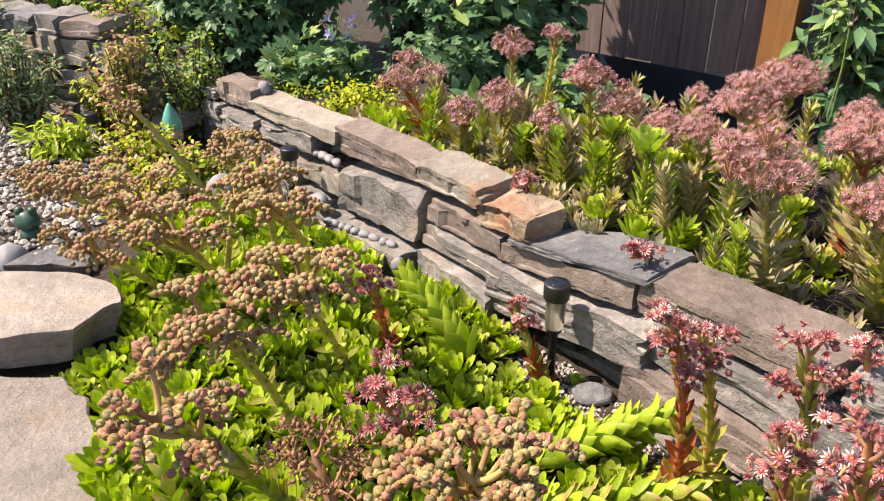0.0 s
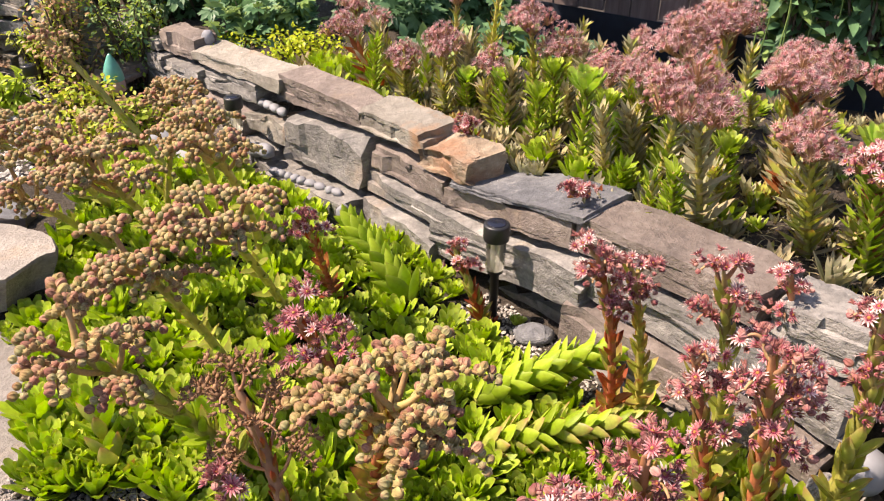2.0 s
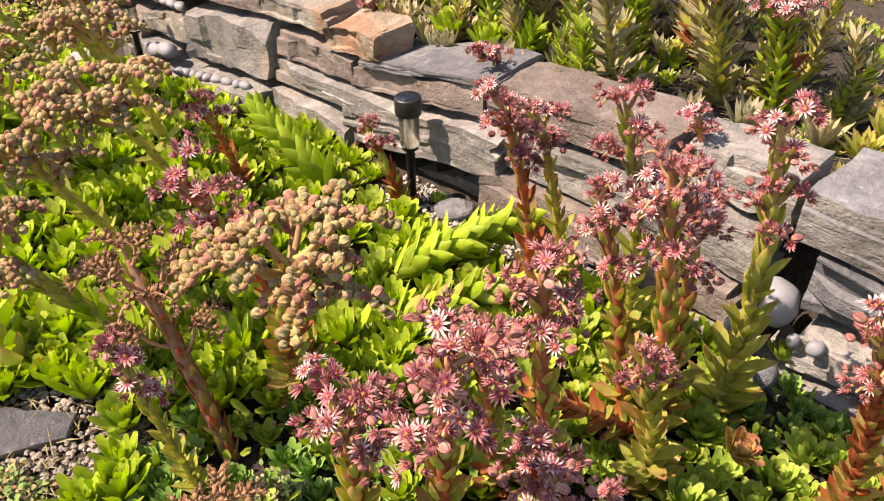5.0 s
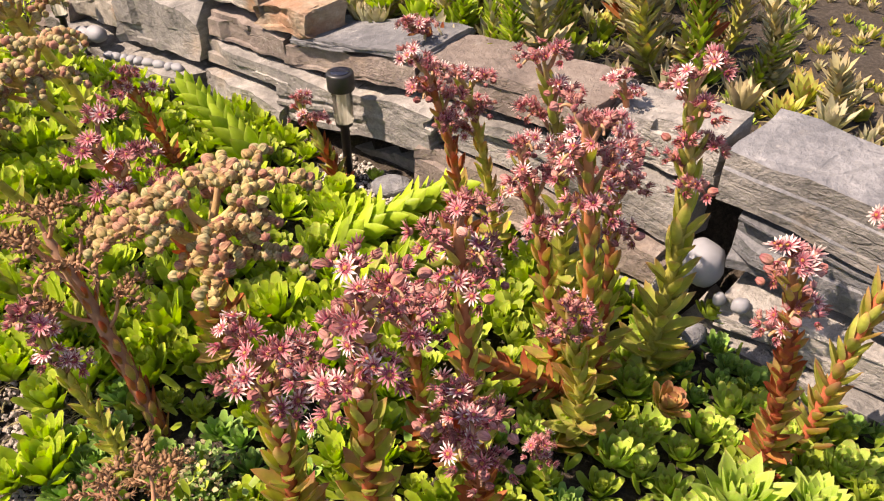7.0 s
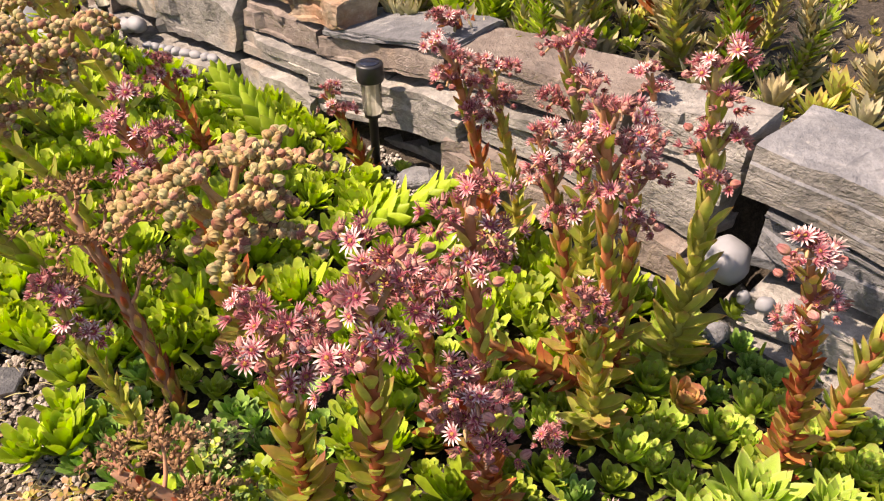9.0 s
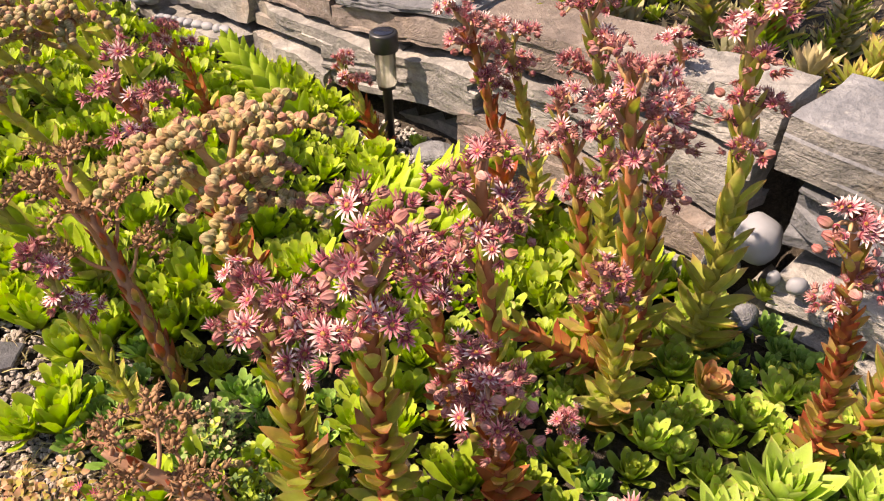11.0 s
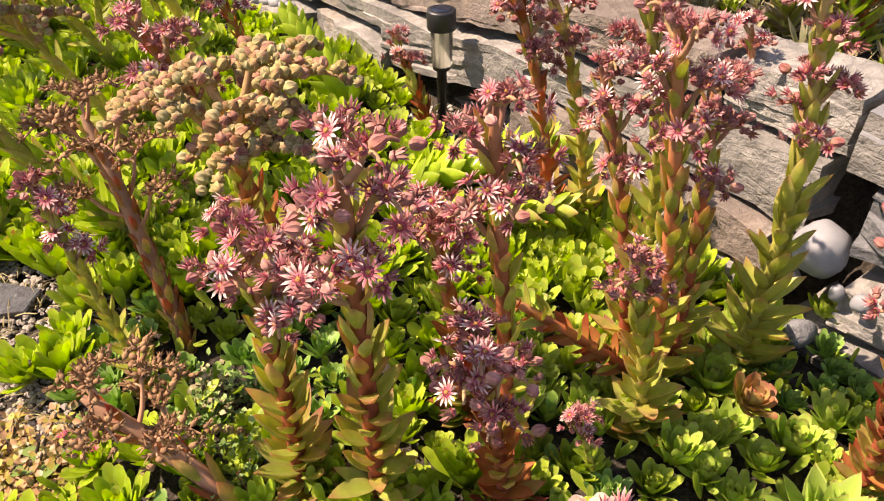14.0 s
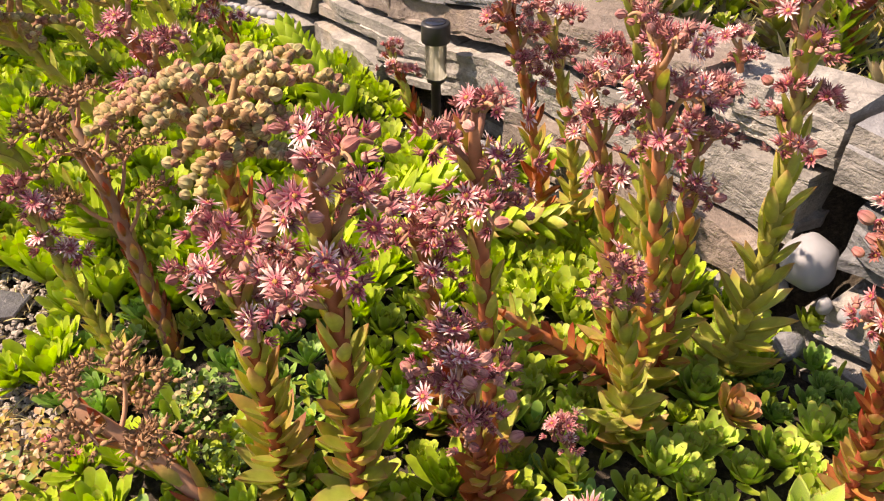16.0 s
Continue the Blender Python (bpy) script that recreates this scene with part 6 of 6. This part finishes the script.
upper((0.80, 1.78), (0.80, 1.75, 0.55), 0.081, 70, ("green", "dry"), 71, 1.2)
upper((0.74, 1.72), (0.72, 1.68, 0.56), 0.065, 50, ("green", "grey"), 81, 1.2)
upper((0.63, 1.30), (0.54, 1.22, 0.57), 0.091, 84, ("grey", "dry"), 72, 1.4, 60, "green", "budding")
upper((0.845, 1.40), (0.79, 1.365, 0.54), 0.070, 61, ("red", "dry", "green"), 73, 1.3, 56, "red")
upper((0.68, 2.05), (0.676, 2.0, 0.45), 0.034, 25, ("green",), 74)
upper((0.90, 1.16), (0.83, 1.11, 0.49), 0.059, 50, ("green", "red"), 75, 1.2, 50, "red")
upper((0.80, 1.20), (0.745, 1.19, 0.49), 0.065, 53, ("green", "dry"), 76, 1.2)
upper((0.56, 1.78), (0.53, 1.76, 0.44), 0.065, 50, ("green", "bright"), 82)
upper((0.60, 1.50), (0.60, 1.44, 0.47), 0.048, 33, ("grey", "bright"), 83, 1.2)
upper((0.96, 1.55), (0.94, 1.52, 0.52), 0.065, 50, ("green", "dry"), 84, 1.2)
upper((0.28, 1.90), (0.27, 1.86, 0.42), 0.050, 27, ("green", "dry"), 85)
upper((0.60, 1.68), (0.58, 1.66, 0.47), 0.053, 39, ("green", "dry"), 86)
upper((1.02, 1.42), (1.0, 1.38, 0.53), 0.065, 50, ("green", "grey"), 87)
upper((0.95, 1.68), (0.93, 1.65, 0.50), 0.059, 42, ("green", "dry"), 88)
upper((0.07, 2.02), (0.05, 2.0, 0.40), 0.055, 29, ("dry", "green"), 89)
upper((-0.08, 2.40), (-0.10, 2.42, 0.44), 0.044, 23, ("dry", "green"), 90)
upper((0.86, 1.55), (0.86, 1.52, 0.50), 0.065, 50, ("grey", "green"), 91)
stalk("pink", (0.72, 0.98), (0.645, 0.97, 0.37), 0.05, 5, 6, 18, ("green", "red"), "red", seed=77, joined=True, leaf_size=0.8)
stalk("pink", (0.22, 1.72), (0.19, 1.68, 0.34), 0.035, 5, 5, 16, ("green", "red"), "red", seed=78, joined=True, leaf_size=0.8)
stalk("pink", (0.46, 1.42), (0.37, 1.315, 0.345), 0.035, 5, 4, 16, ("dry", "red"), "red", seed=79, joined=True, leaf_size=0.9)


def lime_stalk(x, y, top, seed, tuft=1.0):
    """A stalk still in leaf, ending in a pale tuft."""
    r = random.Random(seed)
    tx, ty = x - r.uniform(0, 0.04), y - r.uniform(0, 0.05)
    st = stalk("bare", (x, y), (tx, ty, top), leaves=56, leaf=("bright", "lime", "bright"), stem="green", leaf_size=1.0, seed=seed, joined=True, bare_from=1.0, label="tall lime-green houseleek stalk still in leaf", group="houseleeks on the upper bed")
    part("crown_tuft", ROSES["bright_tall" if seed % 2 else "pale"][seed % 3], st, Matrix.Translation(Vector((tx, ty, top)) - st.location) @ Matrix.Scale(1.25 * tuft, 4), "pale lime tuft of leaves")
    return st


for i, (x, y, top) in enumerate(((0.437, 1.56, 0.46), (0.50, 1.64, 0.40), (0.92, 1.25, 0.46), (0.36, 1.72, 0.40), (0.30, 1.80, 0.40), (0.42, 1.80, 0.43), (0.52, 1.60, 0.36), (0.70, 1.40, 0.40), (0.22, 1.94, 0.37), (0.86, 1.12, 0.44), (0.76, 1.55, 0.44))):
    lime_stalk(x, y, top, 200 + i, 0.7 + 0.3 * (i in (0, 2, 9)))
rng = random.Random(77)
for i in range(70):
    s_, q = rng.uniform(0.7, 3.0), -0.13 - abs(rng.gauss(0, 0.3))
    p = A + ALONG * s_ + OUT * q
    h = rng.uniform(0.08, 0.2)
    if s_ > 2.15 and i % 5:
        continue
    stalk("bare", (p.x, p.y), (p.x + rng.uniform(-0.06, 0.03), p.y - rng.uniform(-0.02, 0.06), 0.255 + h), leaves=rng.randrange(50, 80), leaf=rng.choice((("grey", "dry"), ("green", "dry"), ("bright", "lime"), ("grey", "green"), ("dry", "dry", "grey"), ("bright", "grey"))), stem="green", leaf_size=rng.uniform(0.75, 1.1), seed=100 + i, joined=True, label="leafy houseleek stalk crowded among others on the upper bed", group="houseleeks on the upper bed", bare_from=1.0)
for i, (x, y) in enumerate(((-0.22, 2.45), (-0.15, 2.40), (-0.10, 2.30), (-0.18, 2.33), (-0.05, 2.36), (0.36, 1.60), (0.42, 1.50), (0.50, 1.46), (0.93, 0.95), (0.88, 1.0), (0.98, 0.9), (1.0, 1.0), (0.70, 1.12), (0.78, 1.08))):
    rosette("lime_tall" if i < 8 else ("straw", "grey", "olive")[i % 3], x, y, ground_z(x, y) + 0.01, 1.0, 500 + i, 12, "rosettes on the upper bed")

# low growth on the upper bed
rng = random.Random(31)
g = Geo()
for _ in range(300):
    s, q = rng.uniform(0.3, 3.2), -0.085 - abs(rng.gauss(0, 0.4))
    p = A + ALONG * s + OUT * q
    n = noise.noise((p.x * 4, p.y * 4, 9)) + rng.uniform(-0.2, 0.2)
    if s > 1.9 + 0.6 * n:
        tag = rng.choice(("olive", "straw", "straw", "grey"))
    else:
        tag = rng.choice(("lime", "bright_tall", "lime_tall")) if n > 0.2 else rng.choice(("olive", "straw", "grey", "bright_tall"))
    k = {"lime": 0, "lime_tall": 0, "bright_tall": 0, "olive": 1, "straw": 2, "grey": 3, "pale": 4}[tag]
    m = pose(p.x, p.y, ground_z(p.x, p.y) - 0.005, rng.uniform(-20, 20), rng.uniform(-20, 20), rng.uniform(0, 360)) @ Matrix.Scale(rng.uniform(0.65, 1.15) * (0.55 if s > 1.9 else 1.0), 4)
    g.add(ROSE_SHAPES["small_" + tag if s > 1.7 and "small_" + tag in ROSE_SHAPES else "far_" + tag if "far_" + tag in ROSE_SHAPES else tag][rng.randrange(3)], m, k)
for _ in range(170):
    s, q = rng.uniform(0.45, 1.95), -0.09 - 0.55 * rng.random() ** 1.3
    p = A + ALONG * s + OUT * q
    tag = rng.choice(("olive", "straw", "grey", "bright_tall", "grey"))
    m = pose(p.x, p.y, ground_z(p.x, p.y) - 0.004, rng.uniform(-20, 20), rng.uniform(-20, 20), rng.uniform(0, 360)) @ Matrix.Scale(rng.uniform(0.55, 0.95), 4)
    g.add(ROSE_SHAPES["small_" + tag if s > 1.7 and "small_" + tag in ROSE_SHAPES else "far_" + tag if "far_" + tag in ROSE_SHAPES else tag][rng.randrange(3)], m, {"bright_tall": 0, "olive": 1, "straw": 2, "grey": 3}[tag])
for _ in range(1000):
    s, q = rng.uniform(1.6, 3.2), -0.085 - 1.15 * rng.random() ** 1.3
    p = A + ALONG * s + OUT * q
    n = noise.noise((p.x * 5, p.y * 5, 3))
    tag = rng.choice(("pale", "pale", "olive")) if n > 0.12 else rng.choice(("olive", "straw", "straw", "grey"))
    m = pose(p.x, p.y, ground_z(p.x, p.y) - 0.002, rng.uniform(-20, 20), rng.uniform(-20, 20), rng.uniform(0, 360)) @ Matrix.Scale(rng.uniform(0.3, 0.55), 4)
    g.add(ROSE_SHAPES["small_" + tag][rng.randrange(3)], m, {"pale": 4, "olive": 1, "straw": 2, "grey": 3}[tag])
tagged(new("low_houseleeks", g.mesh("low_houseleeks", [BRIGHT, STEMLEAF, DRYLEAF, GREYLEAF, PALE])), "low green and straw-coloured houseleek growth on the upper bed", "ground cover", kind="stuff")


# ---------------------------------------------------------------- lamps and figures
def solar_light(x, y, z0, top, lean, label):
    lamp = tagged(new("solar_light"), label, "garden light", "solar path lights")
    lamp.matrix_basis = pose(x, y, z0, lean[0], lean[1], 20)
    h = top - z0
    part("stake", Geo().add(lathe_shape([(0.003, -0.04), (0.0095, 0.0), (0.0095, h - 0.118), (0.0175, h - 0.116), (0.0175, h - 0.108), (0.006, h - 0.107)], 20)).mesh("stake", [BLACK]), lamp, None, "black plastic stake")
    glass = part("tube", Geo().add(lathe_shape([(0.0185, h - 0.108), (0.0195, h - 0.102), (0.0205, h - 0.036), (0.0185, h - 0.036), (0.0175, h - 0.102), (0.0165, h - 0.107)], 36, 0.04, 12)).mesh("tube", [CLEAR]), lamp, None, "ribbed clear plastic tube")
    glass.visible_shadow = False
    part("bulb_holder", Geo().add(lathe_shape([(0.002, h - 0.07), (0.004, h - 0.066), (0.005, h - 0.042)], 10)).mesh("bulb_holder", [PEBBLE]), lamp)
    cap = part("cap", Geo().add(lathe_shape([(0.02, h - 0.038), (0.0265, h - 0.037), (0.0275, h - 0.035), (0.0275, h - 0.004), (0.0265, h - 0.001), (0.022, h)], 32)).mesh("cap", [BLACK]), lamp, None, "round black plastic cap")
    part("solar_panel", Geo().add(lathe_shape([(0.0195, h + 0.0002), (0.0195, h + 0.0012), (0.019, h + 0.0015)], 24)).mesh("solar_panel", [PANEL]), cap)
    return lamp


solar_light(0.236, 1.372, 0.0, 0.247, (0, 0), "black solar path light with a clear tube")
solar_light(-0.475, 2.28, -0.03, 0.20, (0, 0), "black solar path light half hidden by buds")
solar_light(-1.33, 2.84, -0.05, 0.13, (0, 0), "black solar path light beside the gravel path")

g = Geo()
g.add(lathe_shape([(0.045, 0.0), (0.05, 0.02), (0.045, 0.09), (0.03, 0.12)], 20), None, 1)
g.add(lathe_shape([(0.012, 0.0), (0.034, 0.015), (0.036, 0.04), (0.03, 0.062), (0.01, 0.07)], 18), pose(0, 0, 0.105), 2)
g.add(lathe_shape([(0.036, 0.0), (0.035, 0.02), (0.024, 0.055), (0.008, 0.088), (0.001, 0.095)], 22), pose(0, 0, 0.16), 0)
gnome = tagged(new("garden_figurine", g.mesh("garden_figurine", [TEAL, TARP, SKINPAINT])), "small clay garden figurine with a teal pointed hat", "figurine")
gnome.location = (-0.985, 2.72, -0.05)
g = Geo()
g.add(lathe_shape([(0.036, 0.0), (0.04, 0.008), (0.038, 0.022), (0.022, 0.03)], 20))
g.add(lathe_shape([(0.02, 0.0), (0.026, 0.02), (0.03, 0.05), (0.02, 0.07)], 16), pose(0, 0, 0.028), 0)
g.add(pebble_shape(0.034, 0.028, 0.03, 2, 10, 14), pose(0, 0, 0.115))
g.add(pebble_shape(0.013, 0.012, 0.014, 3), pose(-0.018, 0, 0.145))
g.add(pebble_shape(0.013, 0.012, 0.014, 4), pose(0.018, 0, 0.145))
g.add(pebble_shape(0.014, 0.03, 0.02, 5), pose(-0.03, -0.01, 0.05))
g.add(pebble_shape(0.014, 0.03, 0.02, 6), pose(0.03, -0.01, 0.05))
frog = tagged(new("garden_figurine", g.mesh("garden_figurine", [GREENBRONZE])), "small dark green frog figurine on a round foot", "figurine")
frog.location = (-1.14, 1.93, 0.0)


# a hose on the gravel, a rod among the shrubs
hose_line = [Vector((-1.95, 3.12, -0.02)), Vector((-1.80, 3.0, 0.005)), Vector((-1.68, 2.86, 0.0)), Vector((-1.60, 2.72, 0.004)), Vector((-1.53, 2.63, 0.0)), Vector((-1.50, 2.56, -0.03))]
tagged(new("garden_hose", Geo().add(tube_shape(hose_line, [0.009] * 6, 8)).mesh("garden_hose", [BLACK])), "thin black hose lying on pale gravel", "hose")
loop_line = [Vector((-1.15, 2.16, -0.02)), Vector((-1.12, 2.06, 0.02)), Vector((-1.075, 1.96, 0.022)), Vector((-1.065, 1.88, 0.022)), Vector((-1.085, 1.84, 0.022)), Vector((-1.2, 1.86, 0.022)), Vector((-1.32, 1.84, -0.02))]
tagged(new("garden_hose", Geo().add(tube_shape(loop_line, [0.009] * 7, 8)).mesh("garden_hose", [BLACK])), "dark hose curving behind the stepping stones", "hose")
rod = tagged(new("plant_stake", Geo().add(tube_shape([Vector((-0.19, 2.9, 0.1)), Vector((-0.19, 2.9, 0.7)), Vector((-0.188, 2.9, 1.3))], [0.003] * 3, 6)).mesh("plant_stake", [BLACK])), "thin dark metal rod standing among the shrubs", "plant stake")
